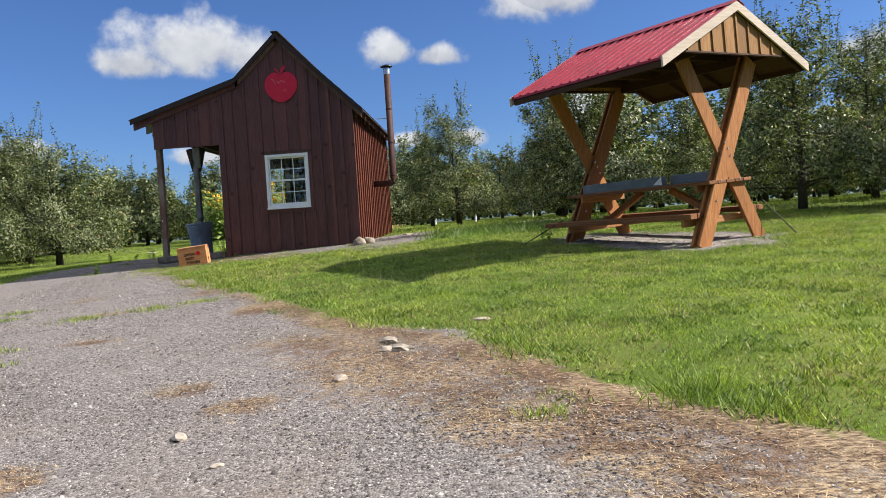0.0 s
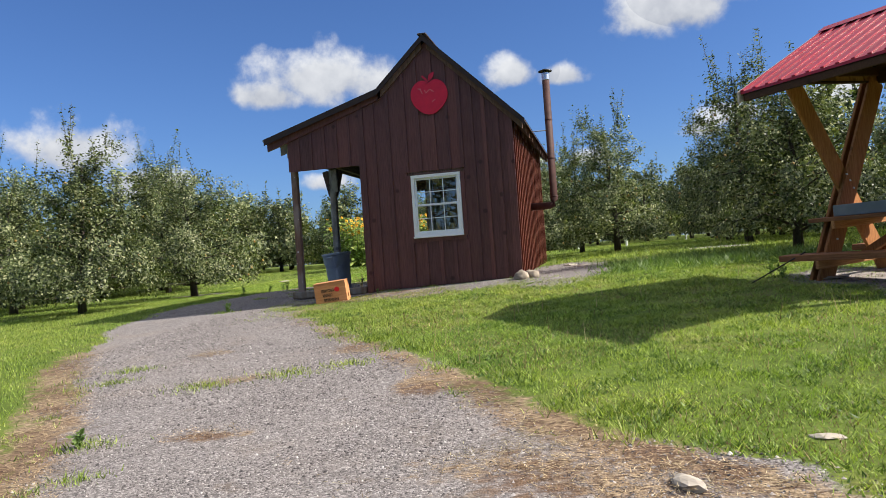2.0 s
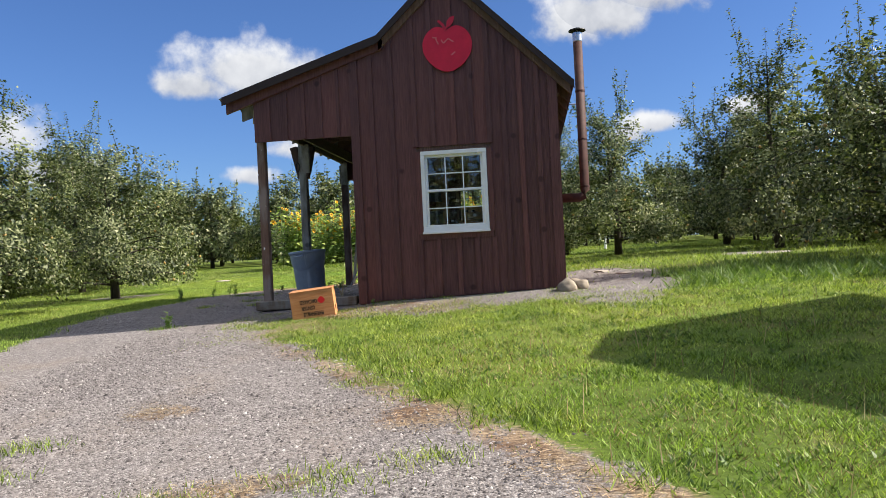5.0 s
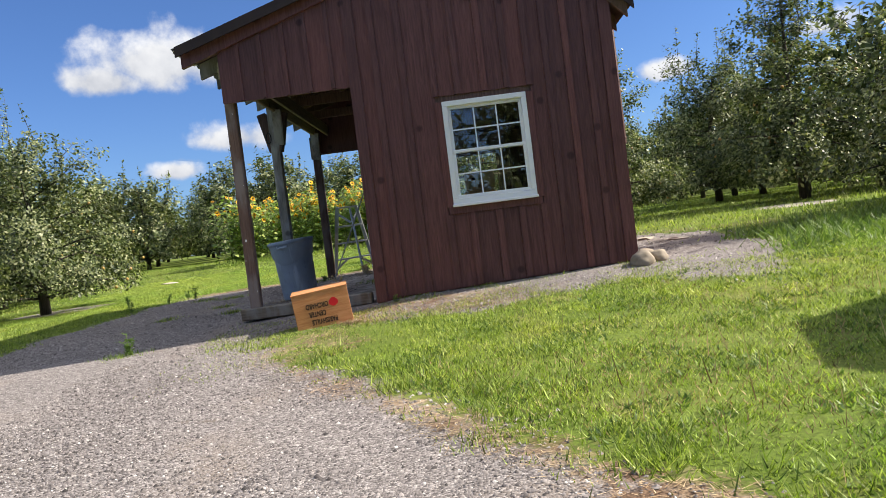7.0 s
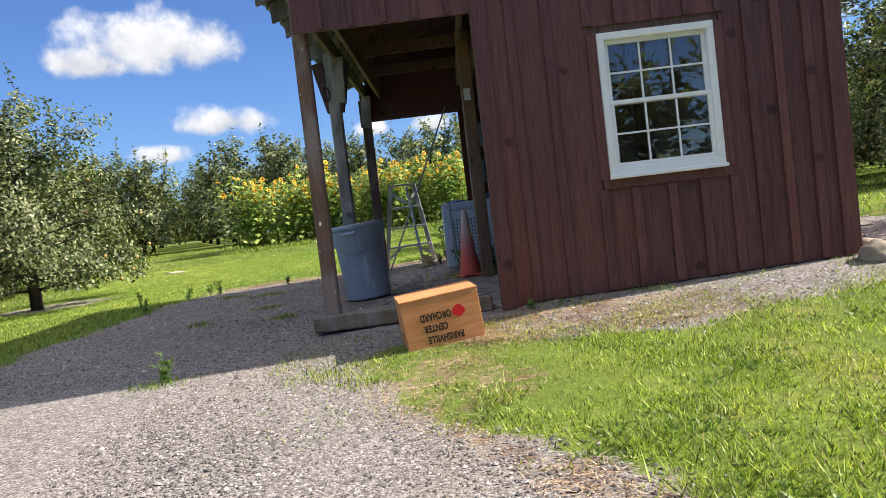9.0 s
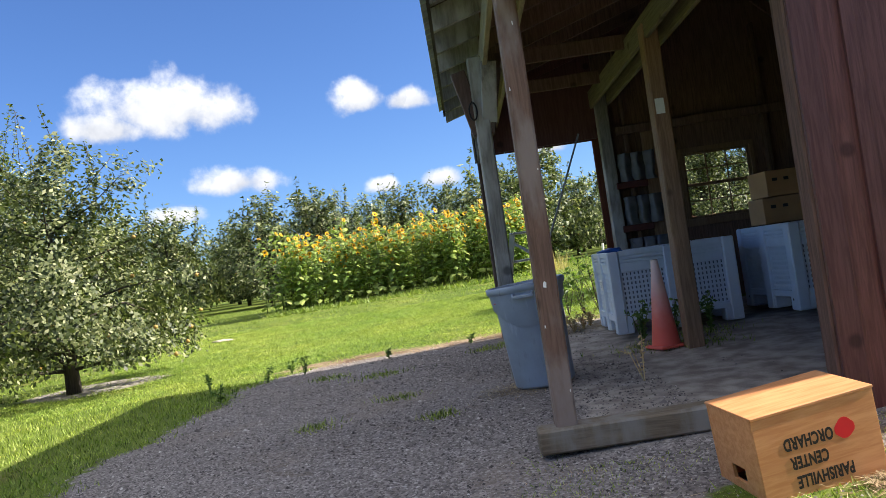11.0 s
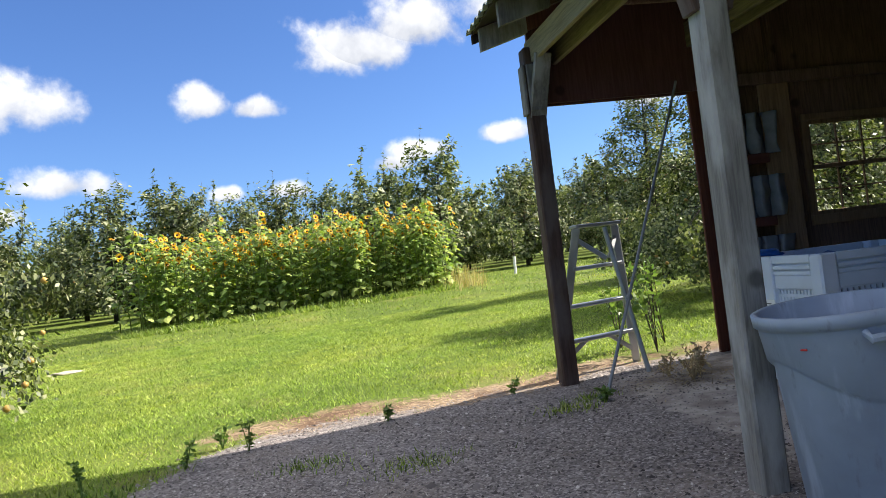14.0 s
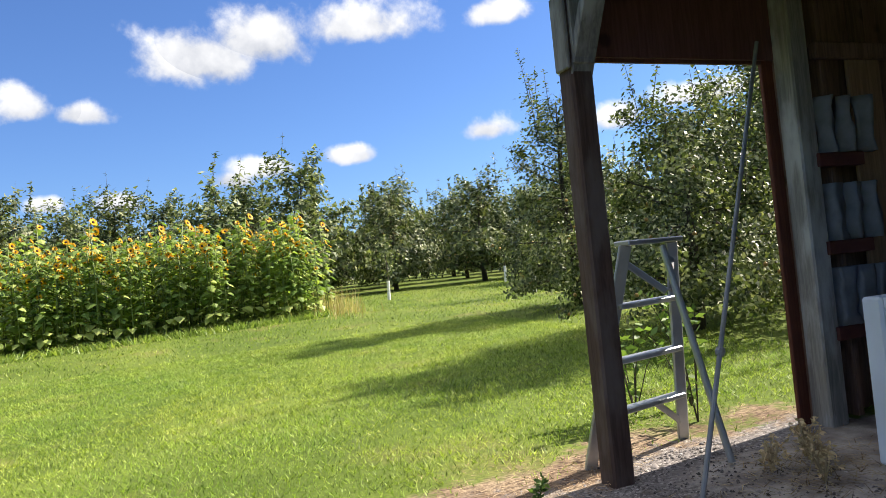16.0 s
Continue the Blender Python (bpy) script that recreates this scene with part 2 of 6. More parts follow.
mw = Mat("crate_plywood", 0.6, spec=0.3)
gr = mw.noise(5.0, 5, (1.0, 9, 9), 0.6, distort=0.5)
mw.color(mw.mix(mw.step(gr, 0.3, 0.7), (0.50, 0.205, 0.08), (0.63, 0.305, 0.135))).bump(gr, 0.15, 0.002)
M_CRATE = mw.m

mc = Mat("faded_cone_plastic", 0.55)
sp = mc.node("ShaderNodeSeparateXYZ")
mc.link(mc.co.outputs["Object"], sp.inputs[0])
fade = mc.step(mc.math("ADD", sp.outputs[2], mc.math("MULTIPLY", mc.noise(9, 4), 0.25)), 0.25, 0.95)
mc.color(mc.mix(fade, (0.84, 0.15, 0.11), (0.88, 0.66, 0.58)))
M_CONE = mc.m


def glass(name):
    m = Mat(name, 0.0)
    m.color((0.96, 0.98, 0.97))
    m.b.inputs["Transmission Weight"].default_value = 1.0
    m.b.inputs["IOR"].default_value = 1.8
    return m.m


M_GLASS = glass("window_glass")


def leafy(name, stops, rough=0.5, glow=0.35, spec=0.4, patch=0.0):
    """Leaves: a colour for each leaf, part of the light goes through."""
    m = Mat(name, rough, spec=spec)
    c = m.ramp(m.island(), *stops)
    c = m.mix(1.0, c, m.ramp(m.objrand(), (0.0, 0.82), (1.0, 1.18)), "MULTIPLY")
    if patch:
        c = m.mix(1.0, c, m.ramp(m.noise(patch, 5), (0.3, (0.66, 0.74, 0.66)), (0.7, (1.26, 1.16, 1.1))), "MULTIPLY")
        c = m.mix(1.0, c, m.ramp(m.noise(patch * 0.22, 4), (0.36, (0.88, 0.97, 0.88)), (0.62, (1.1, 1.04, 1.0))), "MULTIPLY")
    m.color(c)
    tr = m.node("ShaderNodeBsdfTranslucent")
    m.link(m.mix(1.0, c, (1.25, 1.35, 0.6), "MULTIPLY"), tr.inputs[0])
    mx = m.node("ShaderNodeMixShader")
    mx.inputs[0].default_value = glow
    m.link(m.b.outputs[0], mx.inputs[1])
    m.link(tr.outputs[0], mx.inputs[2])
    m.link(mx.outputs[0], m.out.inputs[0])
    return m.m


M_LEAF = leafy("apple_leaves", [(0.0, (0.02, 0.032, 0.011)), (0.4, (0.085, 0.116, 0.04)), (0.78, (0.215, 0.245, 0.105)), (1.0, (0.40, 0.41, 0.24))], 0.5, 0.24, 0.35)
M_FRUIT = plain("apples", (0.40, 0.25, 0.07), 0.35, 0, 0.5, 0.9)
M_GRASS = leafy("grass_blades", [(0.0, (0.04, 0.07, 0.012)), (0.45, (0.20, 0.285, 0.045)), (0.85, (0.39, 0.51, 0.12)), (1.0, (0.56, 0.60, 0.27))], 0.5, 0.33, 0.35, 2.2)
M_STRAWB = leafy("straw", [(0.0, (0.09, 0.06, 0.042)), (0.5, (0.31, 0.225, 0.15)), (1.0, (0.60, 0.49, 0.36))], 0.8, 0.1, 0.1, 1.3)
M_WEED = leafy("weed_leaves", [(0.0, (0.07, 0.13, 0.035)), (1.0, (0.19, 0.28, 0.08))], 0.5, 0.35)
M_DRYWEED = leafy("dry_weeds", [(0.0, (0.38, 0.27, 0.15)), (1.0, (0.68, 0.54, 0.34))], 0.8, 0.2)
M_SFLEAF = leafy("sunflower_leaves", [(0.0, (0.13, 0.205, 0.05)), (0.6, (0.26, 0.36, 0.085)), (1.0, (0.46, 0.52, 0.16))], 0.45, 0.4)
M_REED = leafy("tan_grass", [(0.0, (0.34, 0.27, 0.12)), (1.0, (0.62, 0.54, 0.28))], 0.8, 0.3)
M_STEM = plain("sunflower_stem", (0.17, 0.22, 0.06), 0.6)
M_PETAL = leafy("yellow_petals", [(0.0, (0.74, 0.28, 0.012)), (0.4, (0.88, 0.46, 0.008)), (1.0, (0.93, 0.60, 0.018))], 0.5, 0.3)
M_SEED = plain("seed_disc", (0.06, 0.03, 0.012), 0.9)

# pebbles
mp = Mat("gravel_pebbles", 0.85, spec=0.25)
mp.color(mp.ramp(mp.island(), (0.0, (0.045, 0.041, 0.041)), (0.3, (0.12, 0.107, 0.106)), (0.7, (0.216, 0.195, 0.192)), (0.95, (0.34, 0.31, 0.30)), (1.0, (0.56, 0.53, 0.51))))
M_PEBBLE = mp.m

# the ground: grass soil, gravel, straw litter and dirt, after painted masks
mg = Mat("ground", 0.9, spec=0.15)
gn = mg.noise(9.0, 6)
gn2 = mg.noise(1.3, 4)
wob = mg.math("MULTIPLY", mg.math("SUBTRACT", mg.math("ADD", mg.math("MULTIPLY", gn, 0.6), mg.math("MULTIPLY", gn2, 0.4)), 0.5), 1.3)
turf = mg.mix(mg.step(mg.noise(0.5, 5), 0.35, 0.68), (0.10, 0.155, 0.02), (0.18, 0.24, 0.04))
turf = mg.mix(mg.step(mg.noise(1.1, 5), 0.52, 0.74), turf, mg.mix(0.6, turf, (0.26, 0.215, 0.085)))
turf = mg.mix(mg.step(mg.noise(38, 4), 0.3, 0.75), mg.mix(0.6, turf, (0.035, 0.045, 0.012)), turf)
vor = mg.voronoi(75.0, output=1)
vd = mg.voronoi(75.0, output=0)
sepc = mg.node("ShaderNodeSeparateColor")
mg.link(vor, sepc.inputs[0])
grav = mg.ramp(sepc.outputs[0], (0.0, (0.09, 0.081, 0.08)), (0.35, (0.176, 0.158, 0.154)), (0.8, (0.26, 0.236, 0.229)), (1.0, (0.415, 0.385, 0.37)))
grav = mg.mix(mg.step(mg.noise(0.9, 4), 0.5, 0.75), grav, mg.mix(0.5, grav, (0.24, 0.195, 0.16)))
grav = mg.mix(mg.step(mg.noise(3.3, 5), 0.62, 0.72), grav, mg.mix(0.6, grav, (0.13, 0.10, 0.08)))
litter = mg.mix(mg.step(mg.noise(22, 5, (1, 2.5, 1)), 0.3, 0.7), (0.085, 0.052, 0.036), mg.mix(mg.step(mg.noise(1.7, 5), 0.4, 0.6), (0.20, 0.13, 0.085), (0.42, 0.32, 0.21)))
dirt = mg.mix(mg.step(mg.noise(6, 6), 0.3, 0.7), (0.22, 0.19, 0.172), (0.44, 0.40, 0.365))
kg = mg.step(mg.math("ADD", mg.attr("gravel"), wob), 0.38, 0.62)
ks = mg.step(mg.math("ADD", mg.attr("straw"), wob), 0.40, 0.70)
kd = mg.step(mg.math("ADD", mg.attr("dirt"), wob), 0.35, 0.65)
gc = mg.mix(ks, mg.mix(kd, mg.mix(kg, turf, grav), dirt), litter)
mg.color(gc)
mg.bump(mg.math("ADD", mg.math("MULTIPLY", mg.math("MULTIPLY", mg.math("SUBTRACT", 1.0, vd), kg), 1.0), mg.math("MULTIPLY", mg.noise(45, 4), 0.8)), 0.45, 0.01)
M_GROUND = mg.m


# ---- mesh helpers ----
def mesh_of(bm, name, mat, smooth=False):
    me = bpy.data.meshes.new(name)
    bm.to_mesh(me)
    bm.free()
    if smooth:
        me.polygons.foreach_set("use_smooth", [True] * len(me.polygons))
    if mat:
        me.materials.append(mat)
    return me


def part(name, bm, material, parent=None, label="", smooth=False):
    """One mesh object under a thing or a part."""
    ob = new(name, mesh_of(bm, name, material, smooth))
    if parent is not None:
        ob.parent = parent
    if label:
        ob["label"] = label
    return ob


def thing(name, label, category, at=None, group="", kind=""):
    ob = new(name)
    ob.empty_display_size = 0.2
    if at is not None:
        ob.matrix_basis = at
    return tagged(ob, label, category, group, kind)


def box(bm, c, s, m=None, bevel=0.0):
    t = Matrix.Translation(c) @ Matrix.Diagonal((s[0], s[1], s[2], 1))
    vs = bmesh.ops.create_cube(bm, size=1.0, matrix=(m @ t) if m else t)["verts"]
    if bevel:
        es = list({e for v in vs for e in v.link_edges})
        bmesh.ops.bevel(bm, geom=es, offset=bevel, segments=1, affect="EDGES")
    return bm


def beam(bm, a, b, w, h, up=(0, 0, 1), bevel=0.006):
    """A squared timber from a to b, w wide and h deep along up."""
    a, b = Vector(a), Vector(b)
    d = (b - a)
    y = d.normalized()
    x = y.cross(Vector(up))
    if x.length < 1e-4:
        x = Vector((1, 0, 0))
    x.normalize()
    z = x.cross(y)
    m = Matrix((x, y, z)).transposed().to_4x4()
    m.translation = (a + b) / 2
    return box(bm, (0, 0, 0), (w, d.length, h), m, bevel)


def tube(bm, pts, radii, n=8, cap=True):
    """A round bar through points with a radius at each."""
    pts = [Vector(p) for p in pts]
    rings = []
    for i, p in enumerate(pts):
        d = (pts[min(i + 1, len(pts) - 1)] - pts[max(i - 1, 0)]).normalized()
        x = d.cross(Vector((0.31, 0.17, 0.93)))
        if x.length < 1e-3:
            x = d.cross(Vector((1, 0, 0)))
        x.normalize()
        y = d.cross(x)
        rings.append([bm.verts.new(p + (x * math.cos(k * 2 * math.pi / n) + y * math.sin(k * 2 * math.pi / n)) * radii[i]) for k in range(n)])
    for r, s in zip(rings, rings[1:]):
        for k in range(n):
            bm.faces.new((r[k], r[(k + 1) % n], s[(k + 1) % n], s[k]))
    if cap:
        bm.faces.new(rings[0][::-1])
        bm.faces.new(rings[-1])
    return bm


def lathe(bm, prof, n=32, m=None, squash=1.0):
    """A turned shape from (radius, height) pairs."""
    rings = []
    for r, z in prof:
        ring = [Vector((r * math.cos(k * 2 * math.pi / n), r * squash * math.sin(k * 2 * math.pi / n), z)) for k in range(n)]
        rings.append([bm.verts.new(m @ v if m else v) for v in ring])
    for r, s in zip(rings, rings[1:]):
        for k in range(n):
            bm.faces.new((r[k], r[(k + 1) % n], s[(k + 1) % n], s[k]))
    return bm


def prism(bm, pts, lo, hi, axis="y"):
    """A flat outline of (u, z) pairs, thick from lo to hi along an axis."""
    def at(u, z, d):
        return (u, d, z) if axis == "y" else (d, u, z)
    a = [bm.verts.new(at(u, z, lo)) for u, z in pts]
    b = [bm.verts.new(at(u, z, hi)) for u, z in pts]
    bm.faces.new(a)
    bm.faces.new(b[::-1])
    n = len(pts)
    for i in range(n):
        bm.faces.new((a[i], b[i], b[(i + 1) % n], a[(i + 1) % n]))
    bmesh.ops.recalc_face_normals(bm, faces=bm.faces[:])
    return bm


def soup(name, verts, faces, mat, smooth=False):
    """A mesh from arrays of places and of triangles or quads."""
    me = bpy.data.meshes.new(name)
    verts, faces = np.asarray(verts, np.float32), np.asarray(faces, np.int32)
    k = faces.shape[1]
    me.vertices.add(len(verts))
    me.vertices.foreach_set("co", verts.ravel())
    me.loops.add(faces.size)
    me.loops.foreach_set("vertex_index", faces.ravel())
    me.polygons.add(len(faces))
    me.polygons.foreach_set("loop_start", np.arange(0, faces.size, k, dtype=np.int32))
    if smooth:
        me.polygons.foreach_set("use_smooth", np.ones(len(faces), bool))
    me.update(calc_edges=True)
    me.materials.append(mat)
    return me


# ---- the lie of the land ----
def smooth01(v, lo, hi):
    k = np.clip((v - lo) / (hi - lo), 0, 1)
    return k * k * (3 - 2 * k)


def land(x, y):
    x, y = np.asarray(x, float), np.asarray(y, float)
    yy = np.clip(y, -25, 75)
    s = 0.1
    f = -s * np.logaddexp(-0.08 * yy / s, -(1.25 + 0.02 * (yy - 12)) / s)
    g = 0.04 - 0.025 * smooth01(yy, 22, 40)
    f = f + 0.06 * np.exp(-((x + 6.3) / 1.3) ** 2 - ((y - 16.3) / 0.7) ** 2) + 0.055 * np.exp(-((y - 15.72) / 0.5) ** 2) * smooth01(x, -5.7, -5.1) * smooth01(x, -1.9, -2.7)
    return f + g * 12 * np.tanh((np.minimum(x, 0.0) + 3 + 0.2 * np.maximum(x, 0.0)) / 12)


def gz(x, y):
    return float(land(x, y))


LANE_R = np.array([(-6, 5.2), (2.2, 2.5), (3.2, 1.55), (3.6, 1.2), (4.4, 0.52), (5.85, -0.31), (6.9, -1.4), (8.6, -2.41), (10.3, -3.7), (11.6, -4.6), (13.1, -5.65), (13.5, -5.9), (14.2, -6.3), (14.6, -6.5), (15.0, -6.4), (15.3, -5.9), (15.7, -5.4), (21.2, -5.2)])
LANE_L = np.array([(-6, -2.6), (2, -3.6), (5.4, -4.25), (7.4, -5.4), (10.4, -7.6), (13.9, -9.6), (16, -10.3), (18.8, -10.1), (20, -9.9), (20.8, -9.6), (21.3, -9.0), (21.6, -8.0)])


def lane_depth(x, y):
    """How far inside the gravel lane, in metres; below nought outside."""
    x = x + 0.11 * np.sin(y * 1.9) + 0.06 * np.sin(y * 4.7 + 1) + 0.03 * np.sin(y * 11.0)
    y = y + 0.10 * np.sin(x * 2.1) + 0.06 * np.sin(x * 5.3 + 1)
    r, l = np.interp(y, LANE_R[:, 0], LANE_R[:, 1]), np.interp(y, LANE_L[:, 0], LANE_L[:, 1])
    return np.minimum(np.minimum(r - x, x - l) * 0.8, 21.35 - y)


def spot(x, y, cx, cy, rx, ry, turn=0.0):
    c, s = math.cos(turn), math.sin(turn)
    u, v = ((x - cx) * c + (y - cy) * s) / rx, ((y - cy) * c - (x - cx) * s) / ry
    return 1 - np.sqrt(u * u + v * v)


def masks(x, y):
    lane = lane_depth(x, y)
    gravel = smooth01(lane, -0.25, 0.25)
    xx, yy = x + 0.12 * np.sin(y * 3.1) + 0.07 * np.sin(y * 7.3 + x), y + 0.12 * np.sin(x * 2.7 + 1) + 0.07 * np.sin(x * 6.9)
    pad = np.maximum(spot(xx, yy, 2.67, 11.75, 1.35, 2.3, radians(38)), np.maximum(spot(xx, yy, -1.95, 16.8, 1.0, 3.2), spot(xx, yy, -4.0, 15.25, 2.3, 0.75)))
    gravel = np.maximum(gravel, smooth01(pad, -0.15, 0.45) * 0.9)
    r = np.interp(y, LANE_R[:, 0], LANE_R[:, 1])
    edge = np.exp(-((x - r + 0.10) / 0.36) ** 2) * (0.82 - 0.18 * smooth01(y, 7.0, 9.0) - 0.16 * smooth01(y, 11.5, 13.5)) * smooth01(y, 17, 14)
    hay = np.exp(-(((x - r) + 0.8) / 1.15) ** 2) * smooth01(y, 7.6, 6.0) * 0.64
    l = np.interp(y, LANE_L[:, 0], LANE_L[:, 1])
    ledge = np.exp(-((x - l + 0.1) / 0.55) ** 2) * smooth01(y, 15, 10) * 0.72
    clump = np.maximum(spot(x, y, -4.6, 9.0, 0.9, 0.35, 0.3), spot(x, y, -2.1, 5.0, 0.5, 0.35))
    clump = np.maximum(clump, np.maximum(spot(x, y, -5.8, 10.6, 0.6, 0.4), np.maximum(spot(x, y, -2.5, 3.55, 0.6, 0.4), np.maximum(spot(x, y, -1.55, 4.5, 0.45, 0.4), np.maximum(spot(x, y, -3.9, 7.2, 0.7, 0.3), spot(x, y, -1.0, 5.4, 0.5, 0.3))))))
    clump = np.maximum(clump, np.maximum(spot(x, y, -3.75, 10.15, 0.6, 0.75, 0.6), spot(x, y, -2.6, 8.2, 0.5, 0.7, 0.5)))
    straw = np.maximum(np.maximum(edge, hay), np.maximum(ledge, smooth01(clump, 0, 0.8) * 0.68))
    rear = np.exp(-((y - 21.32 + 0.12 * np.sin(x * 2.3) + 0.06 * np.sin(x * 6.1)) / 0.46) ** 2) * smooth01(x, -11, -9) * smooth01(x, -4.5, -5.5) * 0.72
    straw = np.maximum(straw, np.maximum(rear, np.maximum(smooth01(spot(x, y, -4.7, 15.1, 2.3, 0.8, -0.08), 0, 0.6) * 0.6, smooth01(spot(x, y, -5.85, 14.1, 0.75, 1.15, 0.45), 0, 0.6) * 0.5)))
    inside = smooth01(np.minimum(np.minimum(x + 6.9, -2.5 - x), np.minimum(y - 15.6, 21.1 - y)), -0.1, 0.5)
    circles = np.maximum(spot(x, y, -13.1, 23.1, 1.5, 1.1), spot(x, y, 1.4, 21.0, 1.0, 1.0))
    dirt = np.maximum(np.maximum(inside * 0.9, smooth01(spot(xx, yy, 2.67, 11.75, 1.4, 2.3, radians(38)), 0, 0.6) * 0.62), smooth01(circles, 0, 0.5) * 0.75)
    return gravel, straw, dirt


def axis_steps(lo, hi, step, far, n=16):
    core = np.arange(lo, hi + step / 2, step)
    grow = np.geomspace(step * 3, far, n)
    return np.concatenate([(lo - grow)[::-1], core, hi + grow])


gxs, gys = axis_steps(-15, 9, 0.13, 1800), axis_steps(-5, 42, 0.13, 1800)
GX, GY = np.meshgrid(gxs, gys)
gravel_m, straw_m, dirt_m = masks(GX, GY)
GZ = land(GX, GY)
rut = np.array([noise.noise((x * 0.9, y * 0.9, 3.1)) for x, y in zip(GX.ravel(), GY.ravel())]).reshape(GX.shape)
near = (np.abs(GX) < 40) & (np.abs(GY) < 60)
GZ = GZ + np.where(near, rut * 0.006, 0)
nx, ny = len(gxs), len(gys)
idx = np.arange(nx * ny).reshape(ny, nx)
quads = np.stack([idx[:-1, :-1], idx[:-1, 1:], idx[1:, 1:], idx[1:, :-1]], -1).reshape(-1, 4)
gme = soup("ground", np.stack([GX, GY, GZ], -1).reshape(-1, 3), quads, M_GROUND, True)
for nm, arr in (("gravel", gravel_m), ("straw", straw_m), ("dirt", dirt_m)):
    at = gme.attributes.new(nm, "FLOAT", "POINT")
    at.data.foreach_set("value", arr.ravel().astype(np.float32))
ground = tagged(new("ground", gme), "mown orchard lawn with a gravel lane and straw", "ground", kind="structure")


# ---- the shed ----
XL, XR, YF, YB = -5.45, -2.63, 15.68, 21.02     # walled part
PX, PEAK, KINK, EAVE, REAVE = -6.8, -4.10, -5.03, -7.29, -2.37
FLOOR = 1.16
shed = thing("shed", "dark brown board and batten orchard shed with an open porch", "shed", pose(-4.6, 18.3, FLOOR))
HERE = shed.matrix_basis.inverted()


def to_shed(ob):
    """Under the shed, keeping its place in the world."""
    ob.parent = shed
    ob.matrix_parent_inverse = HERE
    return ob


def roof_z(x):
    if x < KINK:
        return 4.16 + (x - EAVE) * (4.86 - 4.16) / (KINK - EAVE)
    if x < PEAK:
        return 4.86 + (x - KINK) * (5.74 - 4.86) / (PEAK - KINK)
    return 5.74 - (x - PEAK) * (5.74 - 4.04) / (REAVE - PEAK)


def under(x):
    return roof_z(x) - 0.10


def roof_breaks(a, b):
    return [a] + [x for x in (KINK, PEAK) if a < x < b] + [b]


def outline(a, b, lo, top=None):
    """A board from x = a to b, from lo up to the roof or to top."""
    if top is not None:
        return [(a, lo), (b, lo), (b, top), (a, top)]
    return [(a, lo), (b, lo)] + [(x, under(x)) for x in roof_breaks(a, b)[::-1]]


rng = random.Random(4)
WX0, WX1, WZ0, WZ1 = -4.51, -3.60, 2.10, 3.24    # front window


def wall_backing(y0, y1, hole):
    bm = bmesh.new()
    hx0, hx1, hz0, hz1 = hole
    prism(bm, outline(XL + 0.02, hx0, 1.0), y0, y1)
    prism(bm, outline(hx1, XR - 0.02, 1.0), y0, y1)
    prism(bm, outline(hx0, hx1, 1.0, hz0), y0, y1)
    prism(bm, outline(hx0, hx1, hz1), y0, y1)
    return bm


front = to_shed(part("front_wall", wall_backing(YF + 0.026, YF + 0.06, (WX0, WX1, WZ0, WZ1)), M_INNER))
back = to_shed(part("rear_wall", wall_backing(YB, YB + 0.03, (-4.56, -3.64, 2.27, 3.22)), M_INNER))


def board_under(wall, bm, mat, name="board"):
    ob = new(name, mesh_of(bm, name, mat))
    ob.parent = wall
    return ob


def splits(a, b, n, jit=0.03):
    xs = [a + (b - a) * i / n for i in range(n + 1)]
    return [xs[0]] + [x + rng.uniform(-jit, jit) for x in xs[1:-1]] + [xs[-1]]


def base_z(x):
    return gz(x, YF) + 0.015


joints = []
for a, b, n, win in ((XL, WX0 - 0.06, 3, False), (WX0 - 0.06, WX1 + 0.06, 4, True), (WX1 + 0.06, XR, 4, False)):
    xs = splits(a, b, n)
    for x0, x1 in zip(xs, xs[1:]):
        d = rng.uniform(0, 0.006)
        spans = [outline(x0 + 0.003, x1 - 0.003, base_z(x0))] if not win else [outline(x0 + 0.003, x1 - 0.003, base_z(x0), WZ0 - 0.07), outline(x0 + 0.003, x1 - 0.003, WZ1 + 0.07)]
        for sp_ in spans:
            board_under(front, prism(bmesh.new(), sp_, YF + d, YF + 0.024), M_SHED)
    for x in xs[1:-1] + ([b] if b != XR else []):
        joints.append((x, win and x != b))
for x, win in joints:
    w = 0.034
    spans = [outline(x - w, x + w, base_z(x))] if not win else [outline(x - w, x + w, base_z(x), WZ0 - 0.08), outline(x - w, x + w, WZ1 + 0.07)]
    if abs(x - (WX0 - 0.06)) < 0.01 or abs(x - (WX1 + 0.06)) < 0.01:
        spans = [outline(x - w, x + w, base_z(x), WZ0 - 0.08), outline(x - w, x + w, WZ1 + 0.07)]
    for sp_ in spans:
        board_under(front, prism(bmesh.new(), sp_, YF - 0.022, YF + 0.004), M_SHED, "batten")
# corner boards
board_under(front, prism(bmesh.new(), outline(XL - 0.02, XL + 0.10, base_z(XL)), YF - 0.026, YF - 0.001), M_SHED, "corner_board")
board_under(front, prism(bmesh.new(), outline(XR - 0.10, XR + 0.03, base_z(XR)), YF - 0.026, YF - 0.001), M_SHED, "corner_board")
# trim round the window
for a, b, lo, hi in ((WX0 - 0.055, WX1 + 0.055, WZ0 - 0.075, WZ0 - 0.004), (WX0 - 0.075, WX0 - 0.004, WZ0, WZ1), (WX1 + 0.004, WX1 + 0.075, WZ0, WZ1)):
    board_under(front, prism(bmesh.new(), [(a, lo), (b, lo), (b, hi), (a, hi)], YF - 0.018, YF + 0.02), M_SHED, "window_trim")
